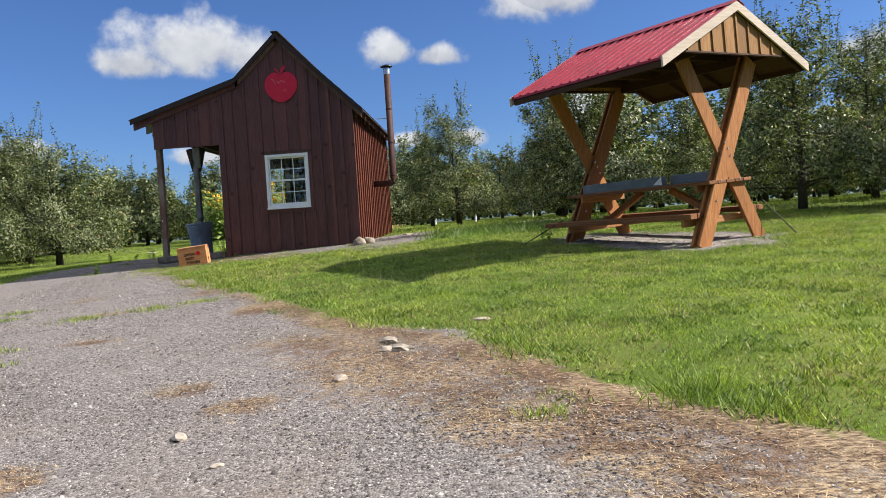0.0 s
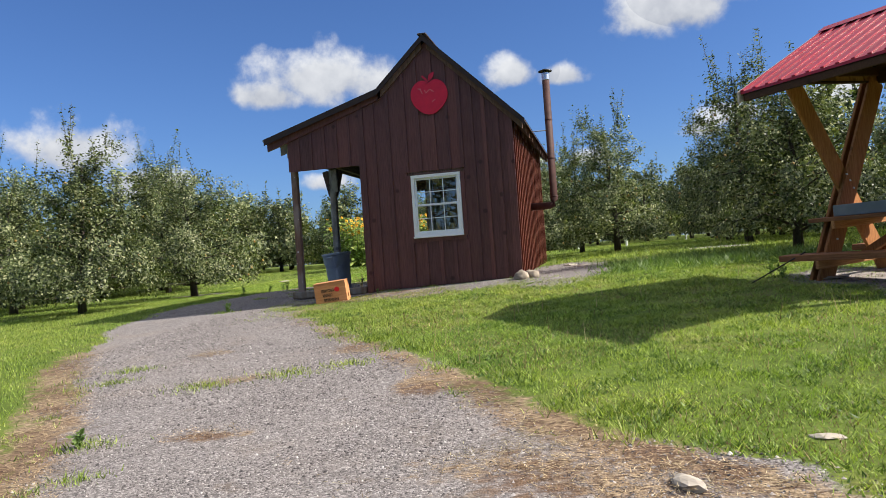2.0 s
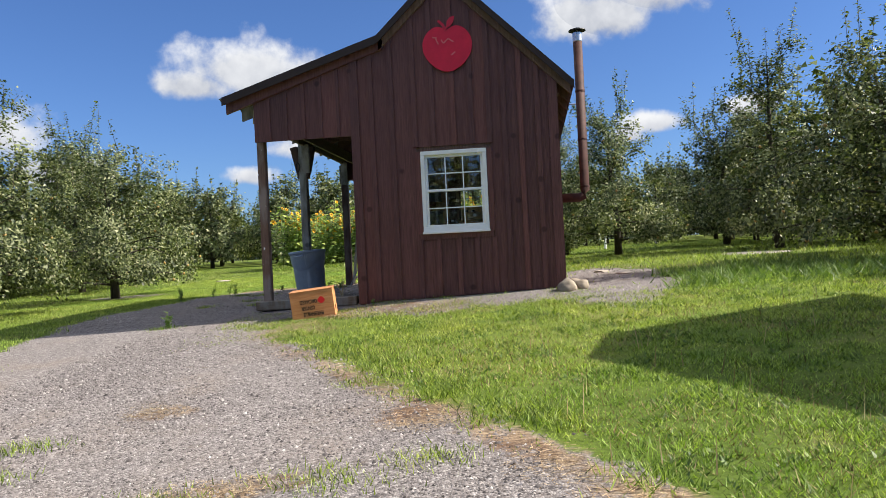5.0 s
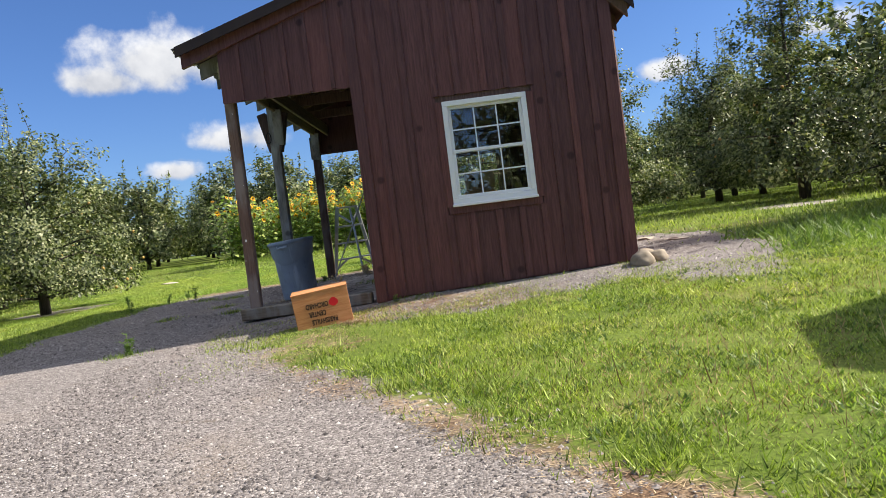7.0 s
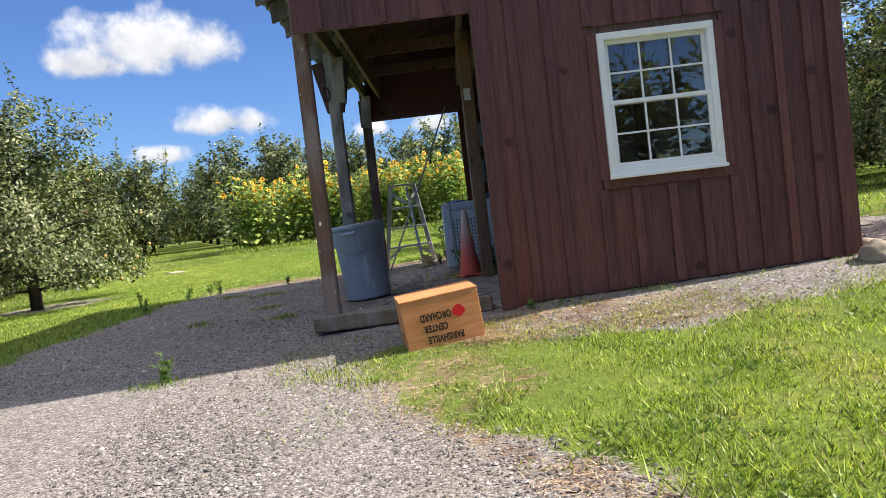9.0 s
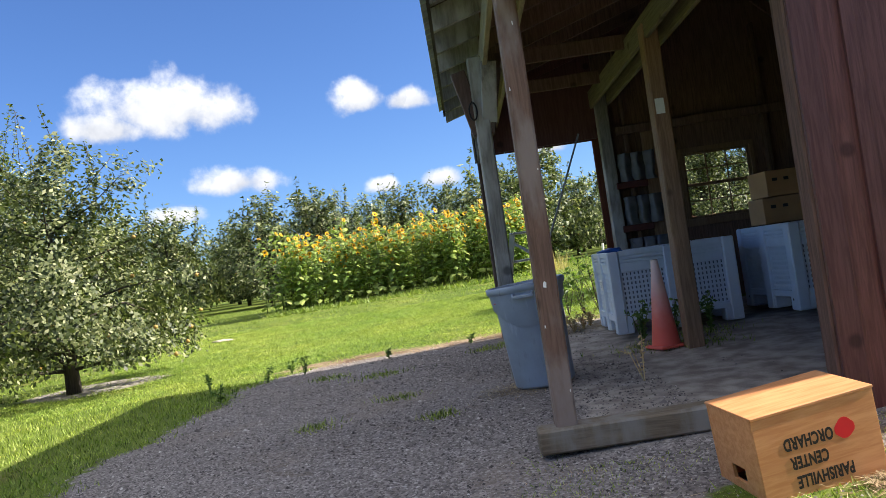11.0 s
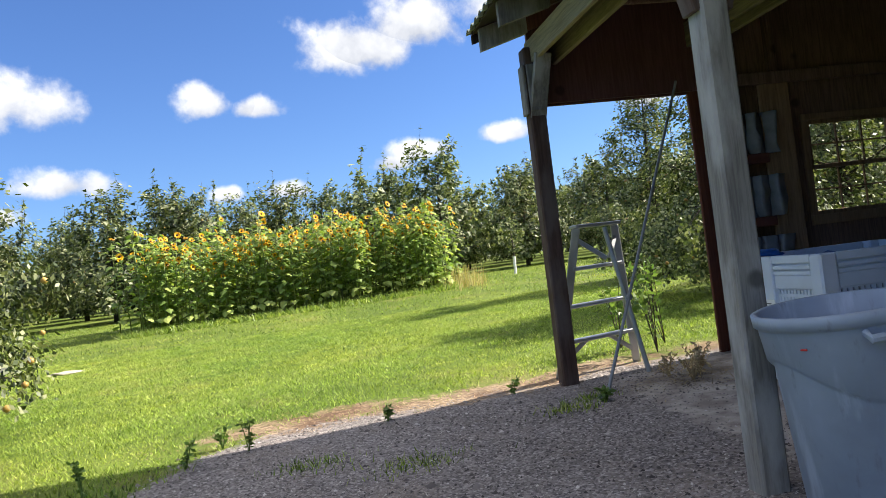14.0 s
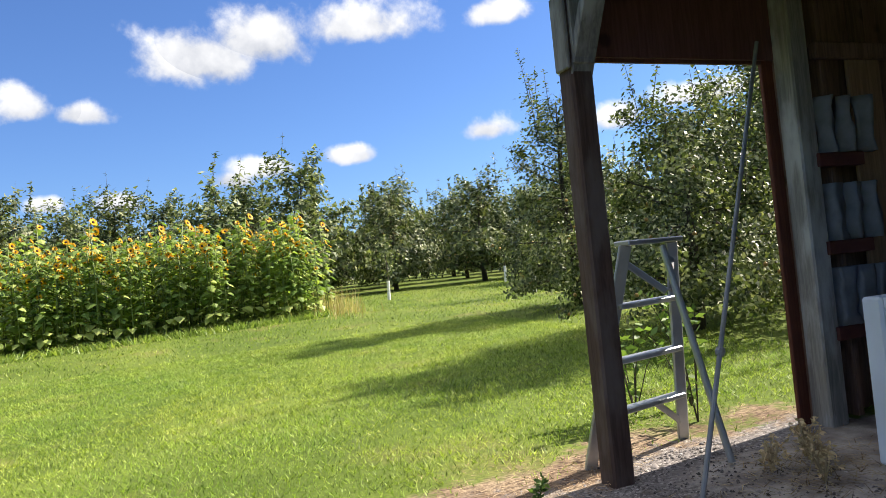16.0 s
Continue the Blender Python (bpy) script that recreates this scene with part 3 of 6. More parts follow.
# porch gable above the opening
gable = to_shed(part("porch_gable", prism(bmesh.new(), outline(-6.86, XL, 3.56), YF + 0.03, YF + 0.055), M_INNER))
xs = splits(-6.88, XL + 0.02, 6)
for x0, x1 in zip(xs, xs[1:]):
    board_under(gable, prism(bmesh.new(), outline(x0 + 0.002, x1 - 0.002, 3.53), YF + rng.uniform(0, 0.008), YF + 0.028), M_SHED)
for x in xs[1:-1]:
    board_under(gable, prism(bmesh.new(), outline(x - 0.022, x + 0.022, 3.54), YF - 0.016, YF + 0.004), M_SHED, "batten")

# side wall towards the orchard, rust red, board and batten
side = to_shed(part("side_wall", prism(bmesh.new(), [(YF + 0.06, 1.0), (YB, 1.0), (YB, 4.1), (YF + 0.06, 4.1)], XR - 0.05, XR - 0.022, "x"), M_INNER))
ys = splits(YF, YB + 0.03, 19, 0.02)
for y0, y1 in zip(ys, ys[1:]):
    board_under(side, prism(bmesh.new(), [(y0 + 0.002, gz(XR, y0) + 0.02), (y1 - 0.002, gz(XR, y0) + 0.02), (y1 - 0.002, 4.12), (y0 + 0.002, 4.12)], XR - 0.02, XR + rng.uniform(0, 0.006), "x"), M_SHED_RED)
for y in ys[1:]:
    board_under(side, prism(bmesh.new(), [(y - 0.03, gz(XR, y) + 0.02), (y + 0.03, gz(XR, y) + 0.02), (y + 0.03, 4.1), (y - 0.03, 4.1)], XR + 0.004, XR + 0.03, "x"), M_SHED_RED, "batten")

# rear wall boards outside
xs = splits(XL, XR, 11)
for x0, x1 in zip(xs, xs[1:]):
    inwin = x1 > -4.46 and x0 < -3.46
    spans = [outline(x0, x1 - 0.004, 1.2)] if not inwin else [outline(x0, x1 - 0.004, 1.2, 2.22), outline(x0, x1 - 0.004, 3.27)]
    for sp_ in spans:
        board_under(back, prism(bmesh.new(), sp_, YB + 0.034, YB + 0.056), M_SHED)

# roof slabs with their rafters and metal edge
RY0, RY1 = YF - 0.12, YB + 0.12


def slab(x0, x1, mat, name, label):
    bm = bmesh.new()
    z0, z1 = roof_z(x0), roof_z(x1)
    n = 44
    # standing ribs down the slope
    prism(bm, [(x0, z0 - 0.03), (x1, z1 - 0.03), (x1, z1), (x0, z0)], RY0, RY1)
    ob = to_shed(part(name, bm, mat, None, label))
    for i in range(0, n, 2):
        y = RY0 + 0.03 + (RY1 - RY0 - 0.06) * i / (n - 2)
        rib = bmesh.new()
        beam(rib, (x0, y, z0 + 0.006), (x1, y, z1 + 0.006), 0.03, 0.02, bevel=0)
        part("rib", rib, mat, ob)
    return ob


slab(EAVE, KINK, M_ROOFING, "porch_roof", "low-pitched ribbed metal porch roof")
slab(KINK, PEAK, M_ROOFING, "roof_slope", "steep ribbed metal roof slope")
slab(PEAK, REAVE, M_ROOFING, "roof_slope", "steep ribbed metal roof slope")
bm = bmesh.new()
wave = [(RY0 + (RY1 - RY0) * i / 150, 0.014 * (1 if i % 4 < 2 else -1)) for i in range(151)]
for (ya, ha), (yb, hb) in zip(wave, wave[1:]):
    za = roof_z(EAVE) + 0.012
    vs = [bm.verts.new(p) for p in ((EAVE - 0.045, ya, za - 0.026 + ha), (EAVE + 0.05, ya, za + 0.008 + ha), (EAVE + 0.05, yb, za + 0.008 + hb), (EAVE - 0.045, yb, za - 0.026 + hb))]
    bm.faces.new(vs)
bmesh.ops.remove_doubles(bm, verts=bm.verts[:], dist=1e-5)
bmesh.ops.solidify(bm, geom=bm.faces[:], thickness=0.006)
to_shed(part("drip_edge", bm, M_ROOFEDGE, None, "grey-green corrugated metal roof edge"))
# rake boards along the front and rear gable
for y in (RY0 - 0.012, RY1 + 0.012):
    for a, b in ((EAVE, KINK), (KINK, PEAK), (PEAK, REAVE)):
        bm = prism(bmesh.new(), [(a, roof_z(a) - 0.10), (b, roof_z(b) - 0.10), (b, roof_z(b) + 0.012), (a, roof_z(a) + 0.012)], y - 0.011, y + 0.011)
        to_shed(part("rake_board", bm, M_RAKE))
bm = bmesh.new()
beam(bm, (PEAK, RY0 - 0.03, 5.76), (PEAK, RY1 + 0.03, 5.76), 0.16, 0.03)
to_shed(part("ridge_cap", bm, M_ROOFING))
# sheathing boards below the slabs, seen from the porch
for i in range(10):
    y = RY0 + 0.10 + (RY1 - RY0 - 0.24) * i / 9
    a, b = EAVE + 0.03, KINK + 0.06
    # rafter with a square-cut tail
    bm = prism(bmesh.new(), [(a, roof_z(a) - 0.21), (b, roof_z(b) - 0.21), (b, roof_z(b) - 0.034), (a, roof_z(a) - 0.034)], y - 0.024, y + 0.024)
    to_shed(part("rafter", bm, M_INNER if 0 < i < 9 else M_SHED))
    a, b = EAVE + 0.026, EAVE + 0.42
    bm = prism(bmesh.new(), [(a, roof_z(a) - 0.214), (b, roof_z(b) - 0.214), (b, roof_z(b) - 0.036), (a, roof_z(a) - 0.036)], y - 0.027, y + 0.027)
    to_shed(part("rafter_tail", bm, M_GREY if i else M_SHED, None, "weathered grey rafter tail" if i else ""))
    a, b = PEAK + 0.05, REAVE - 0.05
    bm = prism(bmesh.new(), [(a, roof_z(a) - 0.18), (b, roof_z(b) - 0.20), (b, roof_z(b) - 0.034), (a, roof_z(a) - 0.034)], y - 0.024, y + 0.024)
    to_shed(part("rafter", bm, M_INNER))
    a, b = KINK, PEAK - 0.05
    bm = prism(bmesh.new(), [(a, roof_z(a) - 0.18), (b, roof_z(b) - 0.18), (b, roof_z(b) - 0.034), (a, roof_z(a) - 0.034)], y - 0.024, y + 0.024)
    to_shed(part("rafter", bm, M_INNER))
# fascia strip under the far eave with gaps between the tails
for i in range(9):
    y = RY0 + 0.10 + (RY1 - RY0 - 0.24) * (i + 0.5) / 9
    if i % 3 != 1:
        to_shed(part("eave_block", box(bmesh.new(), (XR + 0.05, y, 4.0), (0.02, 0.3, 0.10)), M_SHED))

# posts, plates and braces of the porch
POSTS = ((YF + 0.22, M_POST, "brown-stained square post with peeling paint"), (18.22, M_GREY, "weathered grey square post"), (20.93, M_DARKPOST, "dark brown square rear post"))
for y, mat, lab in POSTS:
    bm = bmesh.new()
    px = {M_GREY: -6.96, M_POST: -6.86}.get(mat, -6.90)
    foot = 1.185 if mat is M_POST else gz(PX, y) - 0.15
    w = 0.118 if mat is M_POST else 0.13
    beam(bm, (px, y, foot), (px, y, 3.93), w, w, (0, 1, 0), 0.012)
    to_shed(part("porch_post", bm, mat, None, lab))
for x in (PX - 0.085, PX + 0.125):
    bm = bmesh.new()
    beam(bm, (x, YF + 0.03, 3.90), (x, YB - 0.02, 3.90), 0.042, 0.19)
    to_shed(part("plate", bm, M_PALE, None, "pale unpainted lumber plate"))
for y, mat, lab in ((YF + 0.10, M_INNER, ""), (18.22, M_TAN, "brown square post inside the porch"), (20.93, M_GREY, "weathered grey corner post")):
    bm = bmesh.new()
    wx_ = XL - 0.015 if mat is M_TAN else XL + 0.05
    beam(bm, (wx_, y, gz(XL, y) - 0.1), (wx_, y, 4.0), 0.14, 0.14, (0, 1, 0), 0.01)
    to_shed(part("wall_post", bm, mat, None, lab))
bm = bmesh.new()
beam(bm, (XL - 0.05, 21.03, 1.27), (XL - 0.05, 21.03, 3.9), 0.09, 0.03, (0, 1, 0))
to_shed(part("corner_trim", bm, M_SHED_RED, None, "rust-red corner trim board"))
for x in (XL - 0.045, XL + 0.145):
    bm = bmesh.new()
    beam(bm, (x, YF + 0.08, 3.97), (x, YB - 0.02, 3.97), 0.042, 0.21)
    to_shed(part("plate", bm, M_PALE, None, "pale unpainted lumber plate"))
for y, sgn in ((18.22, 1), (18.22, -1), (20.93, -1)):
    bm = bmesh.new()
    beam(bm, (PX - 0.10, y + sgn * 0.03, 3.36), (PX - 0.05, y + sgn * 0.2, 3.84), 0.05, 0.13, (1, 0, 0))
    to_shed(part("brace", bm, M_GREY))
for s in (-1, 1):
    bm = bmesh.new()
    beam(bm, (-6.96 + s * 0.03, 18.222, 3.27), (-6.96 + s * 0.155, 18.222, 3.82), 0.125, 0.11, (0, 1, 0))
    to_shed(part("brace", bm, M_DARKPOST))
bm = bmesh.new()
beam(bm, (-6.978, 20.92, 3.40), (-6.978, 20.92, 3.79), 0.022, 0.125, (0, 1, 0))
to_shed(part("splice_board", bm, M_GREY, None, "grey splice board on the rear post"))
bm = bmesh.new()
beam(bm, (-6.90, 20.852, 3.42), (-6.90, 20.852, 3.79), 0.12, 0.022, (0, 1, 0))
to_shed(part("splice_board", bm, M_GREY, None, "grey splice board on the rear post"))
# rear lintel board of the porch, with the gable boards above it
rear_g = to_shed(part("rear_gable", prism(bmesh.new(), outline(-6.88, XL, 3.50), YB - 0.03, YB - 0.006), M_SHED))
xs = splits(-6.88, XL, 6)
for x0, x1 in zip(xs, xs[1:]):
    board_under(rear_g, prism(bmesh.new(), outline(x0 + 0.002, x1 - 0.002, 3.48), YB - 0.002, YB + 0.02), M_SHED)
for y in (16.7, 18.9, 20.2):
    bm = bmesh.new()
    beam(bm, (PX, y, 4.06), (XL + 0.05, y, 4.06), 0.04, 0.14)
    to_shed(part("tie_beam", bm, M_INNER))
# inside: studs, shelf boards and a wide tan plank beside the rear window
for x in (-5.15, -4.78, -3.48, -2.95):
    bm = bmesh.new()
    beam(bm, (x, YB - 0.05, 1.2), (x, YB - 0.05, 4.6), 0.05, 0.09, (0, 1, 0))
    to_shed(part("stud", bm, M_INNER))
bm = bmesh.new()
beam(bm, (-4.84, YB - 0.11, 1.25), (-4.84, YB - 0.11, 3.5), 0.28, 0.025, (0, 1, 0))
to_shed(part("plank", bm, M_TAN, None, "wide tan plank beside the rear window"))
bm = bmesh.new()
beam(bm, (XL + 0.18, YB - 0.13, 3.53), (XR - 0.1, YB - 0.13, 3.55), 0.05, 0.10)
to_shed(part("header", bm, M_INNER))
for z in (1.85, 2.35, 2.87):
    bm = bmesh.new()
    beam(bm, (-5.36, YB - 0.12, z), (-4.99, YB - 0.12, z), 0.12, 0.08)
    to_shed(part("shelf_board", bm, M_REDSHELF, None, "red-brown shelf board"))


def window(name, x0, x1, z0, z1, y, mat, cols, label, face=-1):
    """A double-hung window with a grid in each sash."""
    w = tagged(new(name), label, "window", kind="structure")
    w.matrix_basis = pose((x0 + x1) / 2, y, z0)
    inv = w.matrix_basis.inverted()

    def put(nm, bm, m):
        ob = part(nm, bm, m, w)
        ob.matrix_parent_inverse = inv
        return ob
    f, fb = 0.055, 0.085
    bm = bmesh.new()
    for a, b, lo, hi in ((x0, x1, z0, z0 + fb), (x0, x1, z1 - f, z1), (x0, x0 + f, z0 + fb, z1 - f), (x1 - f, x1, z0 + fb, z1 - f)):
        box(bm, ((a + b) / 2, y, (lo + hi) / 2), (b - a, 0.09, hi - lo), None, 0.004)
    put("window_frame", bm, mat)
    bm = bmesh.new()
    box(bm, ((x0 + x1) / 2, y + face * 0.055, z0 + 0.012), (x1 - x0 + 0.02, 0.04, 0.03), None, 0.005)
    put("window_sill", bm, mat)
    mid = (z0 + z1) / 2 + 0.02
    for k, (lo, hi) in enumerate(((z0 + fb, mid + 0.02), (mid - 0.02, z1 - f))):
        yy = y + face * (0.012 - 0.026 * k)
        bm = bmesh.new()
        t = 0.034
        a0, a1 = x0 + f, x1 - f
        for a, b, c, d in ((a0, a1, lo, lo + t), (a0, a1, hi - t, hi), (a0, a0 + t, lo + t, hi - t), (a1 - t, a1, lo + t, hi - t)):
            box(bm, ((a + b) / 2, yy, (c + d) / 2), (b - a, 0.026, d - c), None, 0.003)
        for i in range(1, cols):
            xx = a0 + t + (a1 - a0 - 2 * t) * i / cols
            box(bm, (xx, yy, (lo + hi) / 2), (0.014, 0.014, hi - lo - 2 * t))
        box(bm, ((a0 + a1) / 2, yy, (lo + hi) / 2), (a1 - a0 - 2 * t, 0.013, 0.014))
        put("sash", bm, mat)
        bm = bmesh.new()
        box(bm, ((a0 + a1) / 2, yy + face * -0.010, (lo + hi) / 2), (a1 - a0 - 2 * t + 0.01, 0.003, hi - lo - 2 * t + 0.01))
        g = put("pane", bm, M_GLASS)
        g.visible_shadow = False
    return w


window("window_1", WX0, WX1, WZ0, WZ1, YF + 0.0, M_VINYL, 3, "white vinyl double-hung window with gridded panes")
window("window_2", -4.56, -3.64, 2.27, 3.22, YB + 0.015, M_TAN, 3, "brown framed gridded window in the rear wall", 1)

# painted wooden apple on the gable
apple = thing("apple_sign", "flat red painted wooden apple on the gable", "sign", pose(-4.06, YF - 0.03, 4.66))
bm = bmesh.new()
ap = []
for i in range(48):
    a = 2 * math.pi * i / 48
    c, d = math.cos(a), math.sin(a)
    r = 0.34 - 0.075 * math.exp(-((a - math.pi / 2) / 0.28) ** 2) + 0.022 * abs(math.sin(2 * a)) * (d > 0)
    ap.append((r * c * (1 - 0.2 * max(0.0, -d) ** 1.5), r * d * (0.93 if d > 0 else 0.97) - 0.012))
prism(bm, ap, -0.012, 0.012)
part("fruit_board", bm, M_APPLE, apple)
bm = prism(bmesh.new(), [(-0.03, 0.22), (0.015, 0.22), (-0.03, 0.31), (-0.10, 0.375), (-0.125, 0.355), (-0.065, 0.295)], -0.02, -0.0125)
part("stalk", bm, M_APPLELEAF, apple)
bm = prism(bmesh.new(), [(0.0, 0.25), (0.055, 0.275), (0.10, 0.33), (0.12, 0.415), (0.055, 0.40), (0.01, 0.35)], -0.022, -0.014)
part("leaf", bm, M_APPLELEAF, apple)
bm = bmesh.new()
for a, b in (((-0.20, 0.14), (-0.14, 0.13)), ((-0.16, 0.13), (-0.12, 0.04)), ((-0.08, 0.10), (-0.05, 0.05)), ((-0.05, 0.05), (0.02, 0.11)), ((0.02, 0.11), (0.09, 0.06)), ((0.05, -0.12), (0.11, -0.08))):
    beam(bm, (a[0], -0.0135, a[1]), (b[0], -0.0135, b[1]), 0.016, 0.004, (0, 1, 0), 0)
part("worn_marks", bm, M_APPLEWORN, apple, "pale worn scratches in the paint")

# stovepipe
pipe = thing("stovepipe", "rusty brown stovepipe with a bright steel cap", "chimney", pose(-2.12, 18.1, 2.65))
bm = bmesh.new()
tube(bm, [(-0.50, 0, 0), (-0.10, 0, 0), (-0.03, 0, 0.03), (0, 0, 0.11), (0.0, 0, 2.6)], [0.075] * 5, 20)
part("pipe", bm, M_PIPE, pipe, smooth=True)
for z in (0.16, 0.95, 1.75):
    bm = bmesh.new()
    lathe(bm, [(0.076, z), (0.081, z + 0.005), (0.081, z + 0.03), (0.076, z + 0.035)], 20)
    part("seam", bm, M_PIPE, pipe)
bm = bmesh.new()
lathe(bm, [(0.07, 2.58), (0.08, 2.6), (0.08, 2.74), (0.07, 2.75)], 20)
part("collar", bm, M_STEEL, pipe, "bright steel collar")
bm = bmesh.new()
lathe(bm, [(0.0, 2.84), (0.14, 2.79), (0.145, 2.775), (0.0, 2.78)], 20)
for k in range(3):
    beam(bm, (0.07 * math.cos(k * 2.1), 0.07 * math.sin(k * 2.1), 2.7), (0.07 * math.cos(k * 2.1), 0.07 * math.sin(k * 2.1), 2.8), 0.012, 0.004, (1, 0, 0), 0)
part("rain_cap", bm, M_BLACK, pipe, "dark rain cap")
bm = bmesh.new()
beam(bm, (-0.34, 0, 1.56), (-0.05, 0, 1.56), 0.03, 0.02)
part("bracket", bm, M_STEEL, pipe)


# ---- picnic shelter ----
SH = (2.67, 11.8)
shelter = thing("picnic_shelter", "orange cedar picnic table shelter with red metal roof", "picnic shelter", pose(SH[0], SH[1], gz(*SH) - 0.05, 0, -3.0, 38.5))


def leg(y, sgn, dy):
    bm = bmesh.new()
    beam(bm, (-0.72 * sgn, y + dy, -0.06), (0.76 * sgn, y + dy, 2.52), 0.045, 0.26, (1, 0, 0), 0.008)
    return part("leg", bm, M_CEDAR, shelter)


for y in (-1.22, 1.22):
    leg(y, 1, -0.05)
    leg(y, -1, 0.0)
    leg(y, 1, 0.05)
    for u, z in ((0.0, 1.28), (0.05, 1.18), (-0.05, 1.36), (-0.22, 0.84), (-0.36, 0.58), (0.22, 0.84)):
        bm = bmesh.new()
        tube(bm, [(u, y - 0.085, z), (u, y - 0.07, z)], [0.012, 0.014], 8)
        part("bolt", bm, M_STEEL, shelter)
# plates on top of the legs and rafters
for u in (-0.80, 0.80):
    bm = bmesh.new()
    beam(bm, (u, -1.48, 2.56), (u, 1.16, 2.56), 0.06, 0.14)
    part("plate", bm, M_CEDARDK_SHADE, shelter)
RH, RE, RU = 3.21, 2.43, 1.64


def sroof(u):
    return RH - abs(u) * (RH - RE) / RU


# rafters and ties carry the roof's shade in their colour
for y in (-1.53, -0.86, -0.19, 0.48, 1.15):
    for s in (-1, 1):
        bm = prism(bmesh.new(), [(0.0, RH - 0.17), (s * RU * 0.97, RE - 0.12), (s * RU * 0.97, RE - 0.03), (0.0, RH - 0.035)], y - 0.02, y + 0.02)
        part("rafter", bm, M_CEDARDK_SHADE, shelter)
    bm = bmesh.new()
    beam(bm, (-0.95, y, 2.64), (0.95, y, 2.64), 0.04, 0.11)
    part("tie", bm, M_CEDARDK_SHADE, shelter)
for s in (-1, 1):
    panel = prism(bmesh.new(), [(0.0, RH - 0.03), (s * RU, RE - 0.03), (s * RU, RE), (0.0, RH)], -1.60, 1.22)
    n = 17
    for i in range(n):
        y = -1.58 + 2.78 * i / (n - 1)
        rib = bmesh.new()
        beam(rib, (0.0, y, RH + 0.006), (s * RU, y, RE + 0.006), 0.045, 0.022, bevel=0.006)
        part("rib", rib, M_REDROOF, shelter)
    part("roof_panel", panel, M_REDROOF, shelter, "red ribbed metal roof panel")
    for y in (-1.615, 1.235):
        bm = prism(bmesh.new(), [(0.0, RH - 0.12), (s * (RU + 0.03), RE - 0.13), (s * (RU + 0.03), RE + 0.0), (0.0, RH + 0.012)], y - 0.014, y + 0.014)
        part("fascia", bm, M_FASCIA, shelter, "pale weathered fascia board")
# deck added beneath the panels, darkened for the roof's own shade
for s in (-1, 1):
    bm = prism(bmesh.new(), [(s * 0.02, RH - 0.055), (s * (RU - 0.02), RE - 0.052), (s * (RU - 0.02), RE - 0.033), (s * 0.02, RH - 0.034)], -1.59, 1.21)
    part("roof_deck", bm, M_CEDARDK_SHADE, shelter, "added roof deck coloured for the underside's shade")
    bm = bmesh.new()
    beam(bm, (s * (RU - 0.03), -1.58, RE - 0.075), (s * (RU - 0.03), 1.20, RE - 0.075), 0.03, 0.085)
    part("eave_board", bm, M_CEDARDK_SHADE, shelter, "dark eave board")
bm = bmesh.new()
prism(bm, [(-0.16, RH - 0.05), (0.0, RH + 0.03), (0.16, RH - 0.05), (0.0, RH + 0.015)], -1.64, 1.26)
part("ridge_cap", bm, M_REDROOF, shelter)
for y in (-1.56, 1.185):
    us = [-1.08 + 0.27 * i for i in range(9)]
    for a, b in zip(us, us[1:]):
        top = [(u, sroof(u) - 0.11) for u in ([b, 0.0, a] if a < 0 < b else [b, a])]
        bm = prism(bmesh.new(), [(a + 0.003, 2.53), (b - 0.003, 2.53)] + top, y - 0.011, y + 0.011)
        part("gable_board", bm, M_GABLE, shelter)
    for u in us[1:-1]:
        bm = prism(bmesh.new(), [(u - 0.018, 2.53), (u + 0.018, 2.53), (u + 0.018, sroof(u) - 0.12), (u - 0.018, sroof(u) - 0.12)], y - 0.03, y - 0.012)
        part("gable_batten", bm, M_GABLE, shelter)
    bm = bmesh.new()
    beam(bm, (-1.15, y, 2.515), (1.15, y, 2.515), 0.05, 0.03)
    part("gable_rail", bm, M_CEDARDK_SHADE, shelter)
# table and benches between the legs
for i in range(5):
    u = -0.40 + 0.20 * i
    bm = bmesh.new()
    beam(bm, (u, -1.30, 0.83), (u, 1.42, 0.83), 0.19, 0.05)
    part("tabletop_board", bm, M_CEDARY_SHADE, shelter)
for s in (-1, 1):
    for k in range(2):
        u = s * (0.62 + 0.16 * k)
        bm = bmesh.new()
        beam(bm, (u, -1.22, 0.40), (u, 1.62, 0.40), 0.145, 0.075)
        part("bench_board", bm, M_CEDARY_SHADE, shelter)
for y in (-1.08, 1.08):
    bm = bmesh.new()
    beam(bm, (-0.5, y, 0.76), (0.5, y, 0.76), 0.045, 0.1)
    part("table_bearer", bm, M_CEDARX, shelter)
    bm = bmesh.new()
    beam(bm, (-0.86, y, 0.31), (0.86, y, 0.31), 0.045, 0.1)
    part("bench_bearer", bm, M_CEDARX, shelter)
    bm = bmesh.new()
    beam(bm, (0, y * 0.98, 0.36), (0, y * 0.25, 0.78), 0.09, 0.09, (1, 0, 0))
    part("diagonal_brace", bm, M_CEDAR, shelter)
for u, y0, y1, end in ((-0.36, -0.46, 1.12, True), (-0.22, -1.18, -0.50, False)):
    plank = thing("grey_plank", "grey painted plank standing on the picnic table", "plank", shelter.matrix_basis @ pose(u, 0, 0.857))
    bm = bmesh.new()
    box(bm, (0, (y0 + y1) / 2, 0.068), (0.11, y1 - y0, 0.136), None, 0.006)
    part("board", bm, M_GREYBOARD, plank)
    if end:
        bm = prism(bmesh.new(), [(y0 + 0.01, 0.012), (y0 + 0.17, 0.02), (y0 + 0.01, 0.128)], -0.0595, -0.0555, "x")
        part("end_patch", bm, M_STICKER, plank, "white triangular patch at the plank's end")
